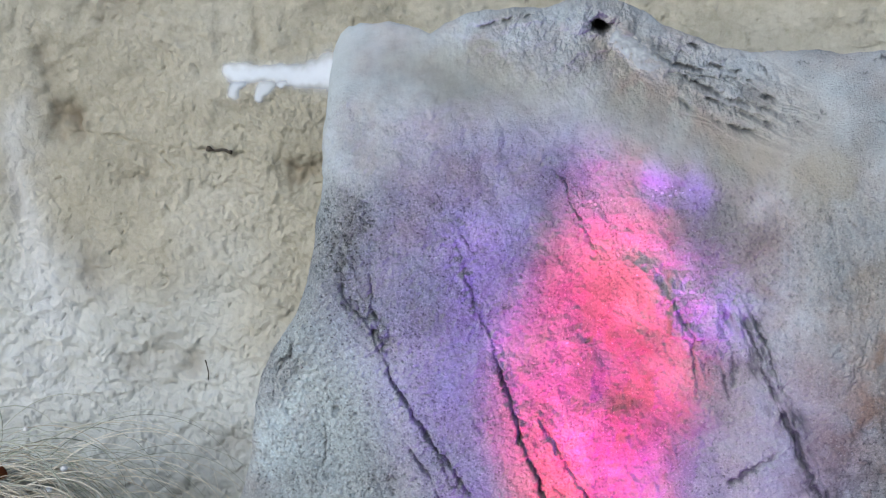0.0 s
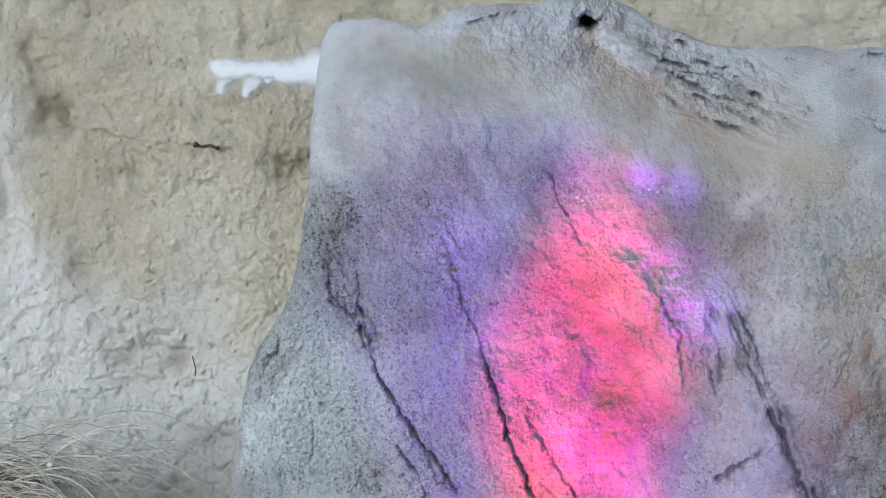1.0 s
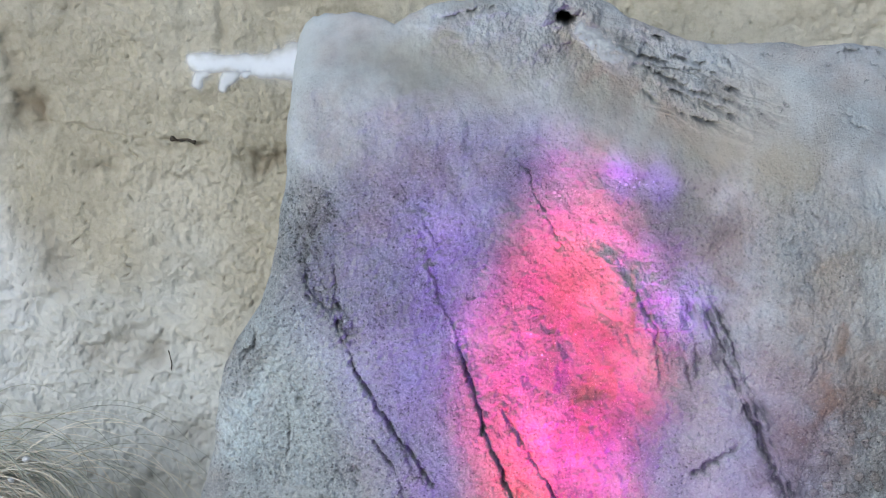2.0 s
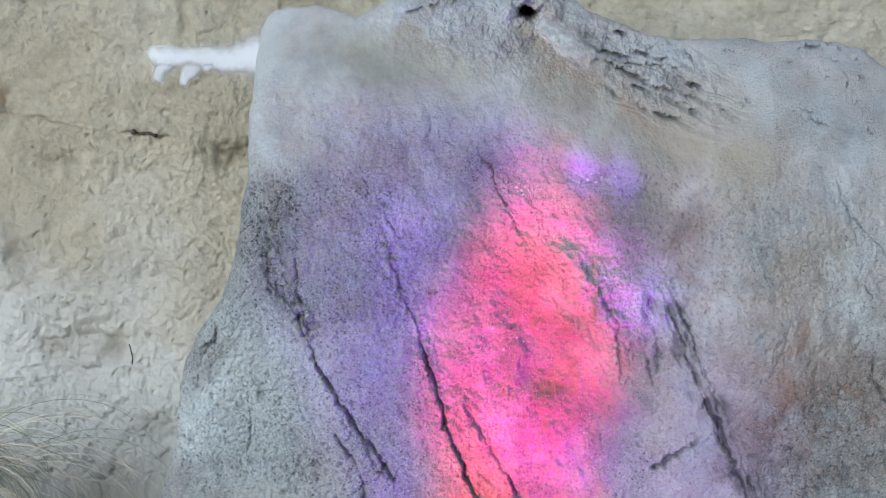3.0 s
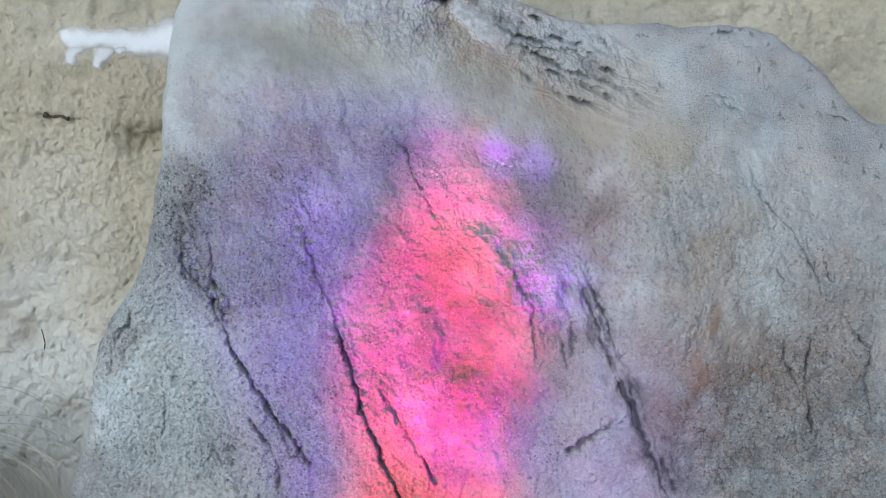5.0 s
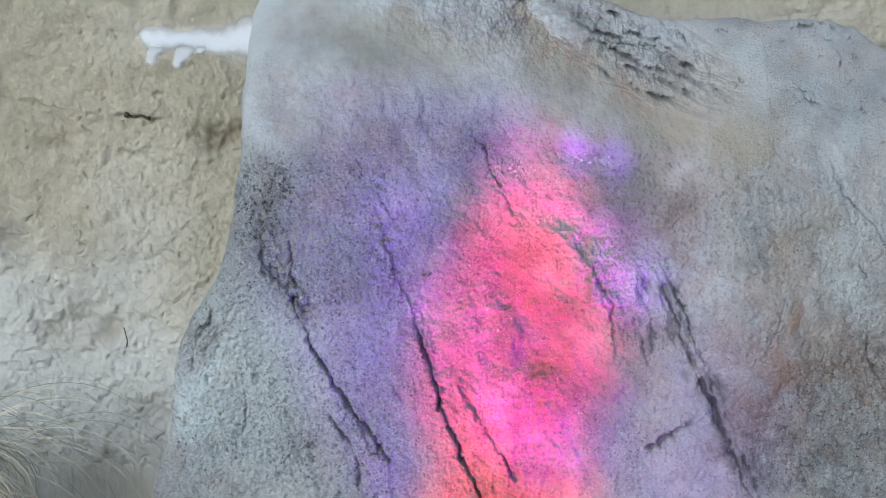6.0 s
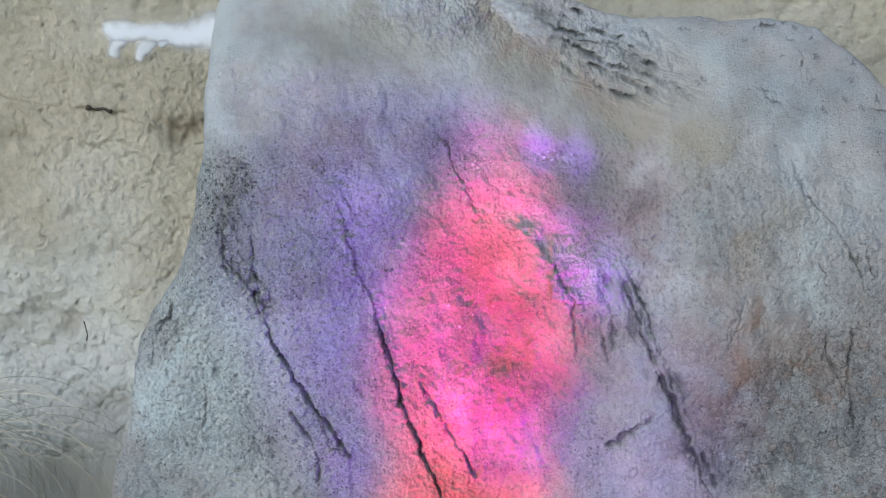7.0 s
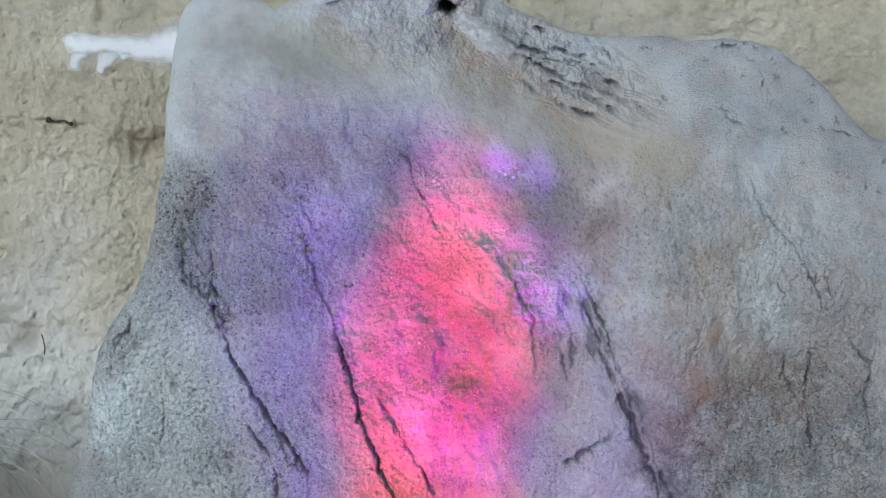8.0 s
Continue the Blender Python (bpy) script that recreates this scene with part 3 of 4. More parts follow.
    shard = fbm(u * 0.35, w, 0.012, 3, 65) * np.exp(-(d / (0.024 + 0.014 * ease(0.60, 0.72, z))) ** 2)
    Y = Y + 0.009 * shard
    stain_shade = stain_shade + 0.55 * ease(0.05, 0.55, shard)
    # rubble beside the long crack, gaps between stones coloured dark
    d, s = to_line(x, z, CRACK_LEFT[:4])
    f1, f2, r = cells(x + 0.5 * (jx - x), z + 0.5 * (jz - z), 0.017, 66)
    rubble = np.exp(-((d - 0.010) / 0.022) ** 2) * ease(-0.012, 0.004, x - along_z(CRACK_LEFT, z))
    Y = Y + rubble * (0.011 * (r - 0.5) + 0.004 * ease(0.14, 0.0, f2 - f1))
    stain_shade = stain_shade + rubble * (0.38 * ease(0.22, 0.0, f2 - f1) + 0.5 * (r > 0.72))
    coarse = ease(0.15, 0.6, blob(x, z, COARSE[0], COARSE[1], 0.22, 0.17))
    f1, f2, r = cells(jx, jz, 0.015, 68)
    Y = Y - coarse * 0.0055 * (1 - f1) * (0.2 + r)
    stain_shade = stain_shade + coarse * (0.50 * ease(0.20, 0.0, f2 - f1) * (r > 0.3) + 0.22 * (r < 0.22))
    rust = rust + coarse * 0.35 * (r > 0.86)
    # strata that fan out from the spring, their grooves darkened in the colour
    bed = blob(x, z, STRATA[0], STRATA[1], 0.165, 0.070, -20)
    bed = bed * ease(0.10, 0.45, bed)
    u, w = x * 0.93 - z * 0.37, x * 0.37 + z * 0.93
    layer = fbm(u * 0.10 + 0.004 * m0, w + 0.010 * m0, 0.013, 4, 61, 0.55)
    Y = Y + bed * (0.0075 * ease(0.15, 0.45, layer) + 0.0050 * fbm(x, z, 0.012, 3, 62, 0.7))
    stain_shade = stain_shade + bed * (0.50 * ease(0.28, 0.55, layer) + 0.35 * ease(0.25, 0.7, fbm(jx, jz, 0.010, 3, 64, 0.7)))
    for k, line in enumerate(GROOVES):
        d, s = to_line(x + 0.5 * (jx - x), z + 0.7 * (jz - z), line)
        b = np.clip(1.25 - d / 0.0036, 0, 1) * np.clip(0.68 + 1.2 * fbm(x, z, 0.028, 3, 70 + k, 0.6), 0, 1) * ease(0.0, 0.2, s) * ease(1.0, 0.75, s)
        Y = Y + 0.011 * b - 0.004 * np.exp(-((d - 0.010) / 0.008) ** 2)
        stain_shade = stain_shade + 0.8 * b
    # crumbly crust round the spring, its crevices darkened in the colour
    crumb = blob(x, z, CRUMB[0], CRUMB[1], 0.22, 0.085, -8)
    f1, f2, r = cells(jx + 0.4 * (jx - x), jz * 1.3, 0.022, 67)
    Y = Y - crumb * (0.008 * (1 - f1) * (0.3 + r) - 0.004 + 0.003 * fbm(x, z, 0.010, 3, 69, 0.7))
    stain_shade = stain_shade + 0.35 * crumb * ease(0.10, 0.0, f2 - f1) * (r > 0.4)
    # the spring's mouth with its raised rim; the hole's inner shade is painted in too
    hx, hz = HOLE
    d = np.hypot(jx - hx, jz - hz)
    Y = Y + 0.008 * np.exp(-(d / 0.07) ** 2) * fbm(x, z, 0.018, 3, 63, 0.6)
    d = np.hypot((jx - hx) / 1.2 + 0.5 * (jx - x), jz - hz + 0.5 * (jz - z) + 0.15 * (jx - hx))
    Y = Y - 0.030 * np.exp(-((d - 0.036) / 0.018) ** 2) * ease(-0.03, 0.02, z - hz)
    Y = Y + 0.12 * ease(0.018, 0.006, d)
    stain_shade = stain_shade + 0.9 * ease(0.020, 0.008, d)

    # stains; some lines also put light or shade into the colour
    m1, m2, m3 = fbm(x, z, 0.10, 4, 81), fbm(x, z, 0.045, 4, 82), fbm(x, z, 0.03, 3, 83)
    d, s = to_line(x + 0.02 * m1, z + 0.02 * m1, BROWN_FAN)
    rust = rust + 0.75 * np.exp(-(d / (0.040 + 0.040 * s)) ** 2) * ease(-0.6, 0.5, m2 + 0.2) * (1 - 0.75 * s)
    tan = tan + 0.5 * np.exp(-(d / (0.05 + 0.05 * s)) ** 2)
    tan = tan + 0.60 * blob(x + 0.02 * m1, z + 0.02 * m2, 0.443, 0.859, 0.190, 0.150, 0) * ease(-0.6, 0.5, m1)
    tan = tan + 0.50 * blob(x + 0.02 * m1, z + 0.02 * m2, 0.339, 0.564, 0.070, 0.090, 0) * ease(-0.6, 0.5, m2)
    rust = rust + 0.70 * blob(x + 0.012 * m1, z + 0.012 * m2, 0.585, 0.672, 0.020, 0.090, -14) * ease(-0.6, 0.5, m2)
    rust = rust + 0.35 * blob(x + 0.02 * m1, z + 0.02 * m2, 0.548, 0.559, 0.090, 0.040, 30) * ease(-0.6, 0.5, m2)
    # dark grain at the lower right, with undercut shade in the same tone
    stain_shade = stain_shade + 0.36 * blob(x + 0.02 * m1, z + 0.02 * m2, 0.725, 0.455, 0.200, 0.140, 0) * ease(-0.6, 0.5, m2)
    stain_shade = stain_shade + 0.40 * blob(x + 0.02 * m1, z + 0.02 * m2, 0.542, 0.432, 0.090, 0.060, 20) * ease(-0.6, 0.5, m3)
    rust = rust + 0.55 * blob(x + 0.02 * m1, z + 0.02 * m2, 0.660, 0.576, 0.180, 0.110, 20) * ease(-0.6, 0.5, m1)
    stain_shade = stain_shade + 0.30 * blob(x + 0.02 * m1, z + 0.02 * m2, -0.361, 0.891, 0.040, 0.060, 0) * ease(-0.6, 0.5, m3)
    stain_shade = stain_shade + 0.30 * blob(x + 0.02 * m1, z + 0.02 * m2, 0.510, 0.475, 0.080, 0.080, 0) * ease(-0.6, 0.5, m2)
    # next two: the shadow band along the right crack, painted into the colour
    stain_shade = stain_shade + 0.55 * blob(x + 0.02 * m1, z + 0.02 * m2, 0.417, 0.629, 0.034, 0.120, 22) * ease(-0.6, 0.5, m2)
    stain_shade = stain_shade + 0.40 * blob(x + 0.02 * m1, z + 0.02 * m2, 0.455, 0.474, 0.025, 0.100, 22) * ease(-0.6, 0.5, m3)
    tan = tan + 0.50 * blob(x + 0.02 * m1, z + 0.02 * m2, -0.024, 1.145, 0.200, 0.060, -5) * ease(-0.6, 0.5, m1)
    tan = tan + 0.50 * blob(x + 0.02 * m1, z + 0.02 * m2, 0.408, 1.019, 0.200, 0.038, -14) * ease(-0.6, 0.5, m1)
    stain_shade = stain_shade + 0.28 * blob(x + 0.02 * m1, z + 0.02 * m2, -0.165, 1.148, 0.110, 0.060, 0) * ease(-0.6, 0.5, m1)
    # pale flank: sky light on its left-facing side, put into the colour
    pale = pale + 0.50 * blob(x + 0.02 * m1, z + 0.02 * m2, -0.331, 1.038, 0.050, 0.110, 0) * ease(-0.6, 0.5, m2)
    pale = pale + 0.40 * blob(x + 0.02 * m1, z + 0.02 * m2, 0.659, 1.000, 0.110, 0.050, 0) * ease(-0.6, 0.5, m2)
    pale = pale + 0.60 * blob(x + 0.02 * m1, z + 0.02 * m2, 0.665, 0.760, 0.055, 0.150, 0) * ease(-0.6, 0.5, m2)
    stain_shade = stain_shade + 0.22 * blob(x + 0.02 * m1, z + 0.02 * m2, -0.334, 0.845, 0.035, 0.050, 0) * ease(-0.6, 0.5, m3)
    pale = pale + 0.50 * blob(x + 0.02 * m1, z + 0.02 * m2, -0.366, 0.714, 0.060, 0.090, 15)
    rust = rust + 0.40 * blob(x + 0.02 * m1, z + 0.02 * m2, 0.167, 1.032, 0.030, 0.025, 0) * ease(-0.6, 0.5, m2)
    rust = rust + 0.28 * blob(x + 0.02 * m1, z + 0.02 * m2, -0.144, 0.974, 0.080, 0.040, 30) * ease(-0.6, 0.5, m2)
    stain_shade = stain_shade + 0.35 * blob(x + 0.02 * m1, z + 0.02 * m2, 0.385, 0.906, 0.025, 0.070, 5) * ease(-0.6, 0.5, m2)
    rust = rust + 0.25 * blob(x + 0.02 * m1, z + 0.02 * m2, 0.394, 0.877, 0.030, 0.080, 0) * ease(-0.6, 0.5, m2)
    stain_shade = stain_shade + 0.30 * blob(x + 0.02 * m1, z + 0.02 * m2, 0.141, 1.187, 0.040, 0.040, 0) * ease(-0.6, 0.5, m2)
    pale = pale + 0.35 * blob(x + 0.02 * m1, z + 0.02 * m2, -0.469, 0.572, 0.060, 0.080, 0) * ease(-0.6, 0.5, m2)
    rust = rust + 0.12 * blob(x + 0.02 * m1, z + 0.02 * m2, -0.367, 0.623, 0.060, 0.080, 0) * ease(-0.6, 0.5, m2)
    rust = rust + 0.50 * blob(x + 0.02 * m1, z + 0.02 * m2, -0.070, 0.630, 0.010, 0.070, 20) * ease(-0.6, 0.5, m3)
    tan = tan + 0.30 * blob(x + 0.02 * m1, z + 0.02 * m2, -0.145, 0.533, 0.060, 0.060, 0) * ease(-0.6, 0.5, m2)
    pale = pale + 0.30 * blob(x + 0.02 * m1, z + 0.02 * m2, 0.528, 1.111, 0.150, 0.060, 0) * ease(-0.6, 0.5, m2)
    # stone under the coloured lamps darkened so their light looks saturated
    deepen = deepen + 1.0 * blob(x + 0.03 * m1, z + 0.03 * m2, 0.085, 0.680, 0.165, 0.290, -4) * ease(-1.3, 0.2, m1)
    # paler crest: brightness of the upward-facing top, put into the colour
    pale = pale + 0.40 * blob(x + 0.02 * m1, z + 0.02 * m2, -0.045, 1.244, 0.190, 0.060, 0) * ease(-0.6, 0.5, m2)
    tan = tan + 0.70 * blob(x + 0.02 * m1, z + 0.02 * m2, -0.086, 1.202, 0.200, 0.060, 0) * ease(-0.6, 0.5, m1)
    rust = rust + 0.60 * blob(x + 0.02 * m1, z + 0.02 * m2, 0.145, 1.154, 0.080, 0.038, -28) * ease(-0.6, 0.5, m1)
    tan = tan + 0.60 * blob(x + 0.02 * m1, z + 0.02 * m2, 0.118, 1.132, 0.110, 0.070, -20)
    stain_shade = stain_shade + 0.45 * blob(x + 0.02 * m1, z + 0.02 * m2, 0.185, 1.102, 0.075, 0.018, -20) * ease(-0.6, 0.5, m2)
    rust = rust + 0.40 * blob(x + 0.02 * m1, z + 0.02 * m2, 0.236, 1.096, 0.090, 0.028, -18) * ease(-0.6, 0.5, m1)
    stain_shade = stain_shade + 0.35 * blob(x + 0.02 * m1, z + 0.02 * m2, 0.097, 1.196, 0.045, 0.030, 0) * ease(-0.6, 0.5, m2)
    pale = pale + 0.20 * blob(x + 0.02 * m1, z + 0.02 * m2, 0.016, 1.117, 0.090, 0.060, 0) * ease(-0.6, 0.5, m2)
    deepen = deepen + 0.80 * blob(x + 0.02 * m2, z + 0.02 * m2, 0.200, 0.600, 0.085, 0.110, 0)
    deepen = deepen + 0.45 * blob(x + 0.02 * m1, z + 0.02 * m2, 0.109, 0.392, 0.120, 0.150, 0)
    rust = rust + 0.22 * blob(x + 0.02 * m1, z + 0.02 * m2, 0.502, 0.831, 0.190, 0.190, 0) * ease(-0.6, 0.5, m1)
    rust = rust + 0.18 * blob(x + 0.02 * m1, z + 0.02 * m2, 0.647, 0.678, 0.140, 0.130, 0) * ease(-0.6, 0.5, m2)
    rust = rust + 0.30 * blob(x + 0.02 * m1, z + 0.02 * m2, 0.500, 0.742, 0.110, 0.150, 0) * ease(-0.6, 0.5, m2)
    tan = tan + 0.45 * blob(x + 0.02 * m1, z + 0.02 * m2, 0.613, 0.907, 0.160, 0.090, 0) * ease(-0.6, 0.5, m1)
    deepen = deepen + 0.28 * blob(x + 0.02 * m1, z + 0.02 * m2, -0.100, 1.030, 0.200, 0.090, 0)
    deepen = deepen + 0.08 * blob(x + 0.02 * m1, z + 0.02 * m2, -0.134, 0.944, 0.190, 0.210, 0) * ease(-0.6, 0.5, m1)
    deepen = deepen + 0.15 * blob(x + 0.02 * m1, z + 0.02 * m2, -0.165, 0.657, 0.100, 0.200, 15) * ease(-0.6, 0.5, m1)
    deepen = deepen + 0.50 * blob(x + 0.02 * m1, z + 0.02 * m2, 0.296, 0.894, 0.130, 0.110, 0) * ease(-0.6, 0.5, m1)
    pale = pale + 0.85 * blob(x + 0.02 * m1, z + 0.02 * m2, -0.378, 0.531, 0.130, 0.160, 0)
    stain_shade = stain_shade + 0.40 * blob(x + 0.02 * m1, z + 0.02 * m2, 0.214, 1.184, 0.045, 0.020, -30) * ease(-0.6, 0.5, m3)
    pale = pale + 0.50 * blob(x + 0.02 * m1, z + 0.02 * m2, -0.457, 0.714, 0.060, 0.110, 0) * ease(-0.6, 0.5, m2)
    pale = pale + 0.45 * blob(x + 0.02 * m1, z + 0.02 * m2, -0.491, 0.469, 0.060, 0.110, 0) * ease(-0.6, 0.5, m2)
    wet = wet + 0.90 * blob(x + 0.02 * m1, z + 0.02 * m2, 0.107, 0.940, 0.028, 0.010, 0) * ease(-0.6, 0.5, m3)
    wet = wet + 0.90 * blob(x + 0.02 * m1, z + 0.02 * m2, 0.217, 0.958, 0.050, 0.018, 0) * ease(-0.6, 0.5, m3)
    wet = wet + 0.60 * blob(x + 0.02 * m1, z + 0.02 * m2, 0.067, 0.672, 0.080, 0.020, 0) * ease(-0.6, 0.5, m3)
    wet = wet + 0.50 * blob(x + 0.02 * m1, z + 0.02 * m2, 0.158, 0.858, 0.040, 0.008, 0) * ease(-0.6, 0.5, m3)
    wet = wet * ease(-0.2, 0.4, m3) + 0.25 * deepen
    stain_shade = stain_shade * (1 - 0.5 * ease(0.2, 0.8, m3))
    mist = ease(0.12, 0.03, np.abs(z - along_x(SHOULDER, x) - 0.03)) * ease(-0.36, -0.2, x)
    grit = (0.20 + 0.18 * ease(0.36, 0.50, x) * (1 - face) + 0.70 * face * (1 - 0.62 * ease(0.22, 0.42, x))) * (1 - 0.5 * mist * ease(0.60, 0.40, x)) * (0.72 + 0.28 * fbm(x, z, 0.09, 3, 84))

    # flecks on the smooth upper slab; rim light on the left flank, painted pale
    f1, f2, r = cells(jx * 0.7 + 0.4 * jz, jz * 1.4 - 0.3 * jx + 2 * (jz - z), 0.020, 44)
    fleck = np.exp(-(f1 / 0.20) ** 2) * (r < 0.13) * (1 - face) * ease(0.25, 0.45, x)
    Y, stain_shade = Y + 0.004 * fleck, stain_shade + 0.7 * fleck
    pale = pale + 0.5 * ease(0.075, 0.0, X - edge) * ease(0.80, 0.95, z)
    smooth = ease(0.93, 1.04, z) * ease(0.0, -0.22, x)
    grit = grit * (1 - 0.62 * smooth) * (1 - 0.3 * hollow) + 0.38 * coarse
    f1, f2, r = cells(x, z, 0.012, 45)
    pit = np.exp(-(f1 / 0.24) ** 2) * (r < 0.5) * blob(x, z, PITTED[0], PITTED[1], 0.055, 0.085)
    Y, stain_shade = Y + 0.006 * pit, stain_shade + 0.85 * pit
    f1, f2, r = cells(jx + 2 * (jx - x), jz + 2 * (jz - z), 0.034, 46)
    vein = ease(0.07, 0.0, f2 - f1) * ease(0.15, 0.6, blob(x, z, PITTED[0] + 0.02, PITTED[1] - 0.01, 0.070, 0.085)) * (r > 0.3)
    Y, stain_shade = Y + 0.006 * vein, stain_shade + 0.9 * vein

    # round off the free edges
    r = 0.050
    near = np.clip(r - (X - edge), 0, r)
    Y = Y + 0.8 * (r - np.sqrt(np.maximum(r * r - near * near, 0)))
    r = 0.014
    near = np.clip(r - (top - Z), 0, r)
    Y = Y + 0.5 * (r - np.sqrt(np.maximum(r * r - near * near, 0)))

    fields = {"stain_shade": stain_shade, "rust": rust, "tan": tan, "pale": pale, "wet": wet, "grit": grit, "deepen": deepen}
    SURFACE.extend((X[30:].ravel(), Y[30:].ravel(), Z[30:].ravel()))
    # carry the flanks and the top back, and close the stone behind
    first, last = Y[:, :1].copy(), Y[:, -1:].copy()
    for k in range(1, 9):
        back = min(k / 8, 1.0)
        X = np.hstack([X[:, :1] + (0.003 if k < 3 else 0.025), X, X[:, -1:] - 0.01 * k])
        Y = np.hstack([first + (3.84 - first) * back, Y, last + (3.84 - last) * back])
        Z = np.hstack([Z[:, :1] - 0.015, Z, Z[:, -1:] - 0.015])
        fields = {key: np.hstack([f[:, :1], f, f[:, -1:]]) for key, f in fields.items()}
    back = np.clip((Y - 3.40) / 0.25, 0, 1)
    flank = np.ones(X.shape)
    flank[:, 8:-8] = 0
    X = X + flank * back * 0.03 * fbm(Y * 1.3, Z, 0.10, 4, 85)
    edge_y, edge_z = Y[-1:].copy(), Z[-1:].copy()
    for back, down in ((0.0015, 0.0), (0.15, 0.012), (0.3, 0.028), (0.5, 0.05), (0.7, 0.08), (0.9, 0.12), (1.0, 0.18), (1.0, 0.6), (1.0, 9.0)):
        X = np.vstack([X, X[-1:]])
        Y = np.vstack([Y, edge_y + (3.84 - edge_y) * back])
        Z = np.vstack([Z, np.maximum(edge_z - down + (0.0 if back < 0.1 else 0.012 * (fbm(X[-1:] + 3.0 * back, X[-1:] * 0 + back, 0.07, 3, 86) - 0.8)), -0.02)])
        fields = {key: np.vstack([f, f[-1:]]) for key, f in fields.items()}
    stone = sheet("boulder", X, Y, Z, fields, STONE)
    return tagged(stone, "large weathered grey boulder with deep cracks and rusty water stains", "boulder")


LEFT_X = -0.3805
SURFACE = []

ground = build_ground()
wall = build_wall()
boulder = build_boulder()


def stone_front(x, z):
    """How far back the boulder's finished face lies at (x, z)."""
    X, Y, Z = SURFACE
    k = int(np.argmin((X - x) ** 2 + (Z - z) ** 2))
    return float(Y[k])


# ---- white crust on the wall ----
CRUST = [  # part, strokes of (start, end, half width at each)
    ("crust_patch", [((-0.676, 1.103), (-0.595, 1.101), 0.021, 0.023), ((-0.595, 1.101), (-0.521, 1.097), 0.023, 0.028), ((-0.521, 1.097), (-0.457, 1.100), 0.028, 0.046), ((-0.457, 1.100), (-0.380, 1.108), 0.046, 0.056)]),
    ("drip", [((-0.664, 1.090), (-0.674, 1.056), 0.018, 0.014)]),
    ("drip", [((-0.598, 1.084), (-0.616, 1.046), 0.019, 0.011)]),
    ("drip", [((-0.566, 1.086), (-0.572, 1.076), 0.016, 0.010)]),
]


def build_crust():
    root = new("white_crust")
    root.location = (-0.55, WALL_Y, 1.03)
    tagged(root, "white powdery crust with short drips on the clay wall", "mineral crust")
    for k, (name, strokes) in enumerate(CRUST):
        xs = [p[0] for a, b, ra, rb in strokes for p in (a, b)]
        zs = [p[1] for a, b, ra, rb in strokes for p in (a, b)]
        m = 0.075
        X, Z = np.meshgrid(np.arange(min(xs) - m, max(xs) + m, 0.0018), np.arange(min(zs) - m, max(zs) + m, 0.0018))
        jx, jz = X + 0.005 * fbm(X, Z, 0.03, 3, 91), Z + 0.005 * fbm(X, Z, 0.03, 3, 92)
        h = np.zeros(X.shape)
        for a, b, ra, rb in strokes:
            d, s = to_line(jx, jz, [a, b])
            h = np.maximum(h, np.exp(-0.8 * (d / (ra + (rb - ra) * s)) ** 2))
        cover = (0.88 if k == 0 else 0.72) * ease(0.12, 1.0, h + 0.06 * fbm(X, Z, 0.012, 3, 93))
        if k > 0:
            cover = cover * ease(1.092, 1.076, Z)
        Y = WALL_Y + 0.030 * fbm(X, Z, 0.55, 2, 73) + 0.0050 * fbm(X, Z, 0.12, 2, 74) - 0.0075 - 0.0005 * (k > 0) - 0.002 * ease(0.2, 0.9, h)
        piece = sheet(name, X, Y, Z, {"cover": cover}, CHALK, cover > 0.01)
        piece.parent, piece.matrix_parent_inverse = root, Matrix.Translation(-root.location)
    return root


build_crust()


# ---- small things on the wall ----
def tube(bm, points, radii, sides=7):
    rings = []
    for k, (p, r) in enumerate(zip(points, radii)):
        a, b = points[max(k - 1, 0)], points[min(k + 1, len(points) - 1)]
        t = (Vector(b) - Vector(a)).normalized()
        u = t.orthogonal().normalized()
        w = t.cross(u)
        rings.append([bm.verts.new(Vector(p) + r * (math.cos(6.2832 * i / sides) * u + math.sin(6.2832 * i / sides) * w)) for i in range(sides)])
    for a, b in zip(rings, rings[1:]):
        for i in range(sides):
            bm.faces.new((a[i], a[(i + 1) % sides], b[(i + 1) % sides], b[i]))
    bm.faces.new(rings[0][::-1])
    bm.faces.new(rings[-1])


def wall_front(x, z):
    y, _ = wall_relief(np.array([[x]]), np.array([[z]]))
    return WALL_Y + float(y[0, 0])


def build_twig_or_crack(a, b, radius, knob, label):
    bm = bmesh.new()
    pts, rad = [], []
    for k in range(11):
        s = k / 10
        x, z = a[0] + (b[0] - a[0]) * s, a[1] + (b[1] - a[1]) * s
        z += 0.0025 * math.sin(9 * s + a[0] * 40)
        x += 0.005 * math.sin(3.0 * s) * (knob == 0)
        pts.append((x, wall_front(x, z) - radius * 0.5, z))
        rad.append(radius * (0.75 + (knob if k in (0, 1, 10) else 0.0) + 0.15 * math.sin(17 * s)))
    tube(bm, pts, rad)
    return tagged(part("twig", bm, BARK), label, "twig")


build_twig_or_crack((-0.744, 0.933), (-0.688, 0.929), 0.0042, 0.7, "short dark twig stuck in a crack of the wall")
# a thin crack in the wall, modelled as a raised dark strand
build_twig_or_crack((-0.771, 0.445), (-0.765, 0.403), 0.0016, 0.0, "thin dark curved crack in the clay wall, made as a strand")


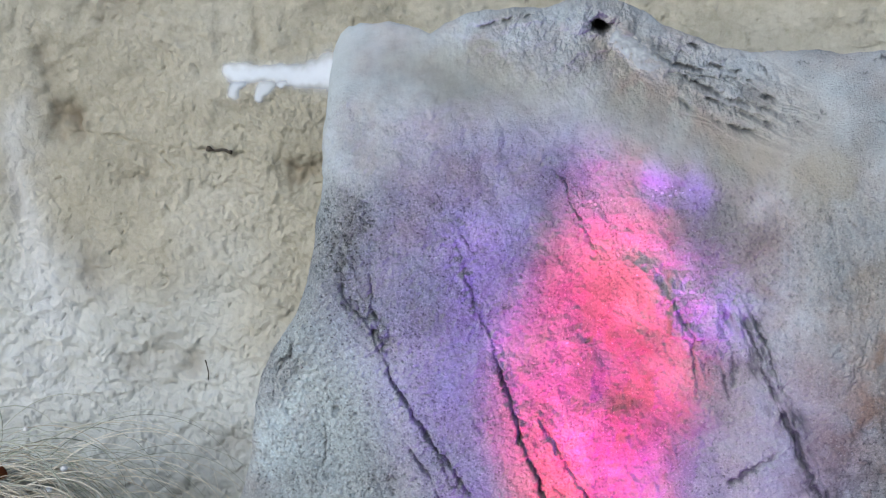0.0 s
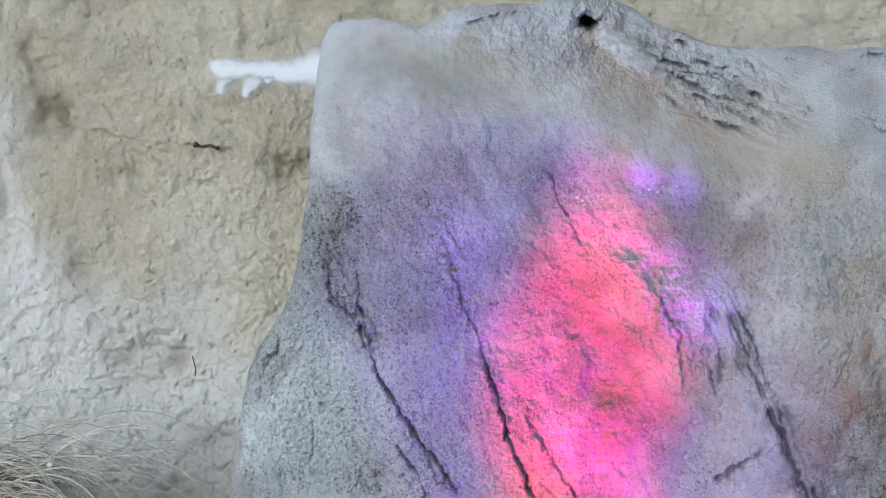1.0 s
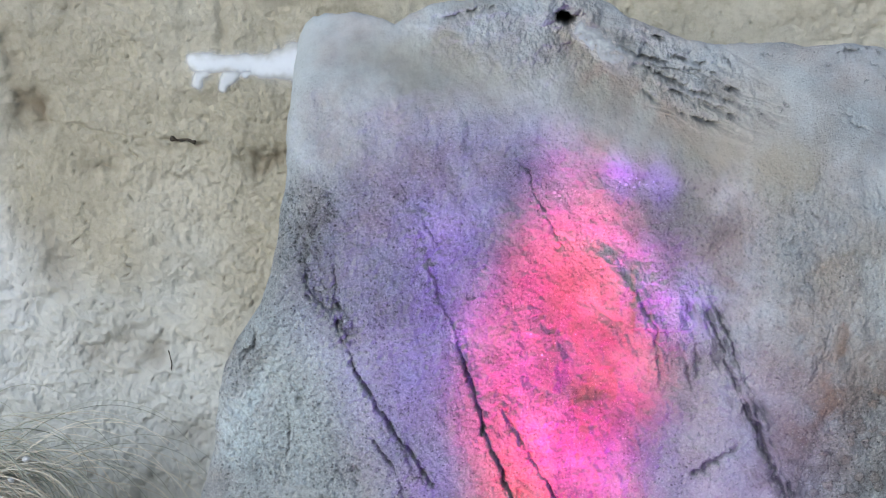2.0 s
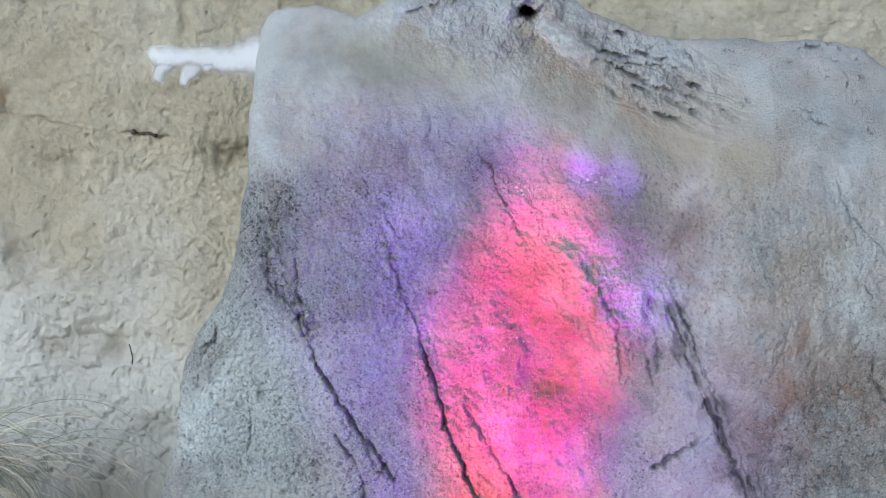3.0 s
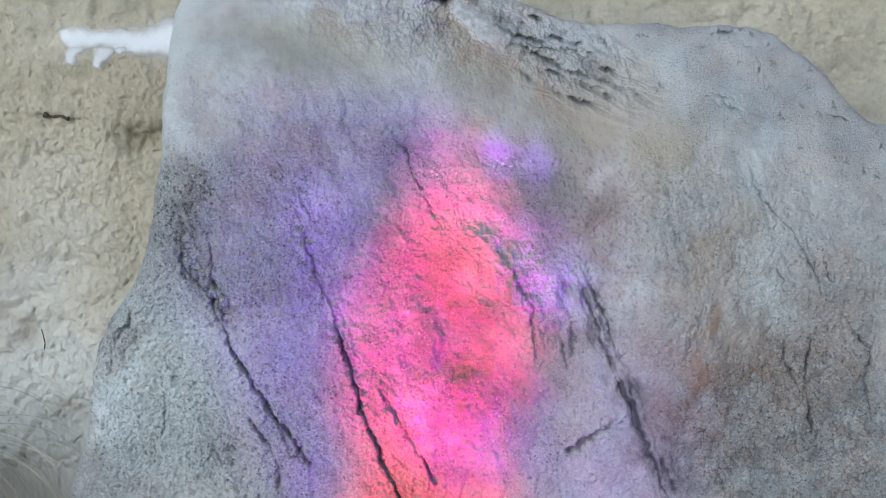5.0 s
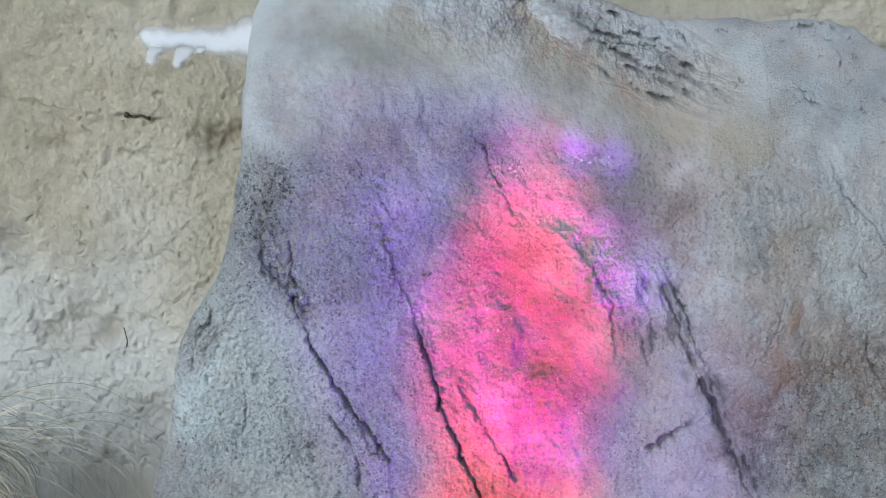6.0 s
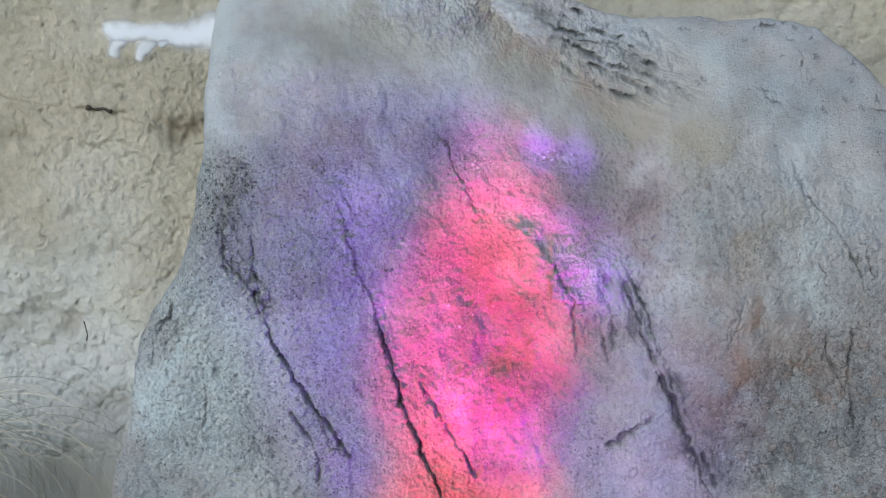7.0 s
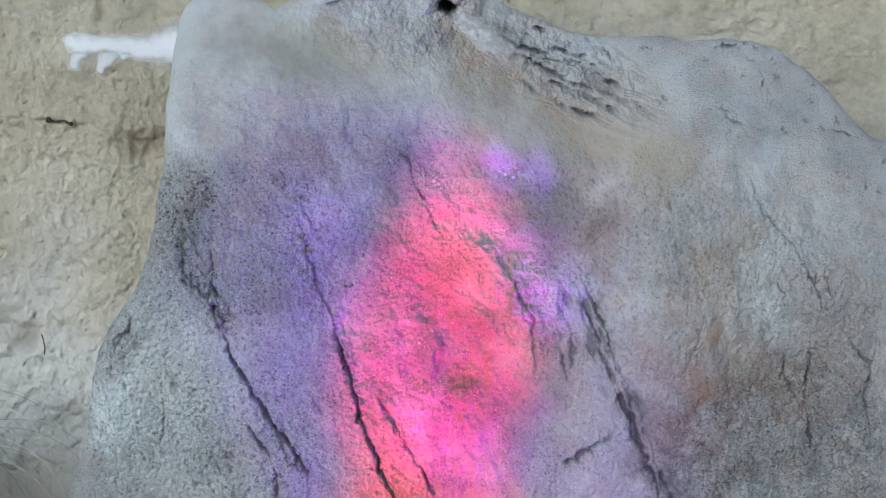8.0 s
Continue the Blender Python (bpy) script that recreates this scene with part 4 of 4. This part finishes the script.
# ---- pebbles wedged in the long crack ----
def build_pebble(x, z, size, seed):
    bm = bmesh.new()
    bmesh.ops.create_icosphere(bm, subdivisions=3, radius=size)
    for v in bm.verts:
        p = v.co / size
        v.co *= 1 + 0.55 * noise.cell(p * 1.6 + Vector((seed * 3.7, 0, 0))) + 0.30 * noise.noise(p * 2.4 + Vector((0, seed, 0)))
        v.co.x *= 1.15
        v.co.y *= 0.8
    me_ob = part("pebble", bm, PEBBLE)
    me_ob.location = (x, stone_front(x, z) + 0.75 * size, z)
    me_ob.rotation_euler = (seed * 1.3, seed * 0.7, seed * 2.1)
    return tagged(me_ob, "small grey pebble wedged in the boulder's long crack", "pebble", group="pebbles in the crack")


for k, (x, z, size) in enumerate([(-0.315, 0.754, 0.0085), (-0.301, 0.738, 0.0075), (-0.333, 0.768, 0.0060), (-0.281, 0.727, 0.0080), (-0.270, 0.692, 0.0045), (-0.263, 0.677, 0.0050), (-0.335, 0.771, 0.0045), (-0.241, 0.585, 0.0040), (-0.188, 0.482, 0.0042), (-0.198, 0.498, 0.0035), (0.070, 0.423, 0.0055), (-0.085, 0.660, 0.0040), (-0.050, 0.568, 0.0042)]):
    build_pebble(x, z, size, k)


# ---- light grey drops that stand for glints on the wet stone ----
def build_drop(x, z, size, seed):
    bm = bmesh.new()
    bmesh.ops.create_icosphere(bm, subdivisions=3, radius=size)
    for v in bm.verts:
        v.co.x *= 1.1 + 0.25 * math.sin(seed * 2.3)
        v.co.y *= 0.24
        v.co.z *= 1.0 + 0.25 * math.cos(seed * 1.7)
    ob = part("water_drop", bm, DROP)
    ob.location = (x, stone_front(x, z) - 0.06 * size, z)
    return tagged(ob, "small light grey drop added as a glint on the wet stone", "water drop", group="drops on the wet stone")


for k, (x, z, size) in enumerate([(0.085, 0.942, 0.0025), (0.093, 0.936, 0.0030), (0.101, 0.944, 0.0021), (0.123, 0.944, 0.0025), (0.129, 0.939, 0.0018), (0.097, 0.930, 0.0021), (0.201, 0.963, 0.0021), (0.211, 0.958, 0.0030), (0.217, 0.968, 0.0021), (0.225, 0.955, 0.0025), (0.235, 0.963, 0.0021), (0.195, 0.953, 0.0018), (0.043, 0.687, 0.0025), (0.123, 0.689, 0.0023), (0.063, 0.649, 0.0025), (0.153, 0.856, 0.0023), (0.029, 0.630, 0.0021), (0.089, 0.948, 0.0017), (0.113, 0.936, 0.0016), (0.117, 0.948, 0.0014), (0.207, 0.970, 0.0016), (0.229, 0.970, 0.0015), (0.247, 0.959, 0.0018), (0.259, 0.965, 0.0015), (0.276, 0.954, 0.0016), (0.187, 0.965, 0.0014), (0.166, 0.816, 0.0016), (0.086, 0.670, 0.0017), (0.098, 0.662, 0.0014)]):
    build_drop(x, z, size, k)


# ---- spring water ----
def build_water():
    rows, cols = 60, 17
    S, A = np.meshgrid(np.linspace(0, 1, rows), np.linspace(-1, 1, cols), indexing="ij")
    xs = np.interp(S, np.linspace(0, 1, len(JET)), [p[0] for p in JET])
    zs = np.interp(S, np.linspace(0, 1, len(JET)), [p[1] for p in JET])
    dx, dz = np.gradient(xs, axis=0), np.gradient(zs, axis=0)
    n = np.hypot(dx, dz)
    half = 0.021 + 0.016 * S
    X = xs - dz / n * A * half
    Z = zs + dx / n * A * half
    lift = 0.030 * np.sqrt(np.clip(1 - A * A, 0, 1)) * (1 - 0.6 * S) + 0.012
    Y = form_y(X, Z) - lift + 0.003 * fbm(X, Z, 0.02, 2, 95)
    foam = np.clip(1 - A * A, 0, 1) * ease(0.0, 0.12, S) * ease(1.0, 0.40, S) * 0.62
    return tagged(sheet("water_jet", X, Y, Z, {"foam": foam}, WATER), "thin pale water stream running from the boulder's spring hole", "water stream")


build_water()


# ---- grass ----
def blade_shape(rng, base, heading, length, width, lean0, lean1, power, steps=15):
    """Places, widths and side vector of one arching blade."""
    flat = Vector((math.cos(heading), math.sin(heading), 0))
    side = Vector((-flat.y, flat.x, 0))
    p, pts = Vector(base), []
    sway = rng.uniform(-0.25, 0.25)
    for k in range(steps + 1):
        s = k / steps
        pts.append((p.copy(), width * (1 - s) ** 0.6 * min(1.0, 0.5 + 3 * s) + 0.0003))
        a = radians(lean0 + (lean1 - lean0) * s ** power)
        p += (flat * math.sin(a) + Vector((0, 0, math.cos(a))) + side * sway * s * 0.5) * (length / steps)
    return pts, side


def add_blade(bm, shape):
    pts, side = shape
    rows = []
    for k, (p, w) in enumerate(pts):
        a, b = pts[max(k - 1, 0)][0], pts[min(k + 1, len(pts) - 1)][0]
        up = (b - a).normalized().cross(side)
        rows.append((bm.verts.new(p - side * w), bm.verts.new(p + up * w * 0.5), bm.verts.new(p + side * w)))
    for a, b in zip(rows, rows[1:]):
        bm.faces.new((a[0], a[1], b[1], b[0]))
        bm.faces.new((a[1], a[2], b[2], b[1]))
        bm.faces.new((a[2], a[0], b[0], b[2]))


def build_tussock():
    rng = random.Random(7)
    root = new("grass_tussock")
    root.location = (-1.33, 3.50, 0)
    tagged(root, "tussock of arching straw and grey-green grass beside the boulder", "grass")
    for name, mat, count, front, reach in (("green_tuft", GREEN, 110, -0.06, (0.56, 0.82)), ("straw_tuft", STRAW, 330, -0.20, (0.62, 0.76))):
        bm = bmesh.new()
        for _ in range(count):
            base = (rng.gauss(0.02 if mat is GREEN else 0.02, 0.05), rng.gauss(front, 0.05), -0.01)
            heading = rng.gauss(-0.10, 0.45) if rng.random() < 0.82 else rng.uniform(-3.1416, 3.1416)
            add_blade(bm, blade_shape(rng, base, heading, rng.uniform(*reach), rng.uniform(0.0030, 0.0072) if mat is STRAW else rng.uniform(0.0024, 0.0052), rng.uniform(10, 24), rng.uniform(210, 245), rng.uniform(2.2, 2.9), 20))
        tagged(part(name, bm, mat, root), kind="stuff")
    for k in range(36):
        bm = bmesh.new()
        base = (rng.gauss(0.13, 0.06), rng.gauss(0.0, 0.06), -0.01)
        heading = rng.gauss(0.0, 0.22)
        shape = blade_shape(rng, base, heading, rng.uniform(0.66, 0.88), rng.uniform(0.0018, 0.0034), rng.uniform(4, 18), rng.uniform(150, 200), rng.uniform(1.45, 2.0), 24)
        add_blade(bm, shape)
        part("blade", bm, GREEN if k % 2 else STRAW, root)
    return root


build_tussock()


def build_fluff(place, size, seed):
    bm = bmesh.new()
    bmesh.ops.create_icosphere(bm, subdivisions=3, radius=size)
    for v in bm.verts:
        v.co *= 1 + 0.45 * noise.noise(v.co * (2.2 / size) + Vector((seed, 0, 0)))
        v.co.z *= 0.75
    ob = part("seed_fluff", bm, FLUFF)
    ob.location = place
    return tagged(ob, "small white tuft caught in the grass", "seed fluff", group="seed fluff in the grass")


def build_leaf(place):
    bm = bmesh.new()
    rows = []
    for k in range(9):
        s = k / 8
        w = 0.024 * math.sin(math.pi * min(s * 0.9 + 0.06, 1)) + 0.001
        rows.append([bm.verts.new((a * w, 0.010 * a * a + 0.006 * math.sin(5 * s), 0.075 * (s - 0.5))) for a in (-1, -0.5, 0, 0.5, 1)])
    for a, b in zip(rows, rows[1:]):
        for i in range(4):
            bm.faces.new((a[i], a[i + 1], b[i + 1], b[i]))
    bmesh.ops.solidify(bm, geom=bm.faces[:], thickness=0.001)
    ob = part("dry_leaf", bm, LEAF)
    ob.location, ob.rotation_euler = place, (0.4, 0.2, 0.5)
    return tagged(ob, "rust-coloured dry leaf caught in the grass", "leaf")


# two tufts of seed fluff; the second one stands in for a pale bent leaf
for place, size, seed in (((-0.945, 3.360, 0.386), 0.0070, 0), ((-0.970, 3.330, 0.352), 0.0075, 1), ((-1.023, 3.380, 0.461), 0.0050, 2)):
    build_fluff(place, size, seed)
build_leaf((-1.077, 3.340, 0.369))
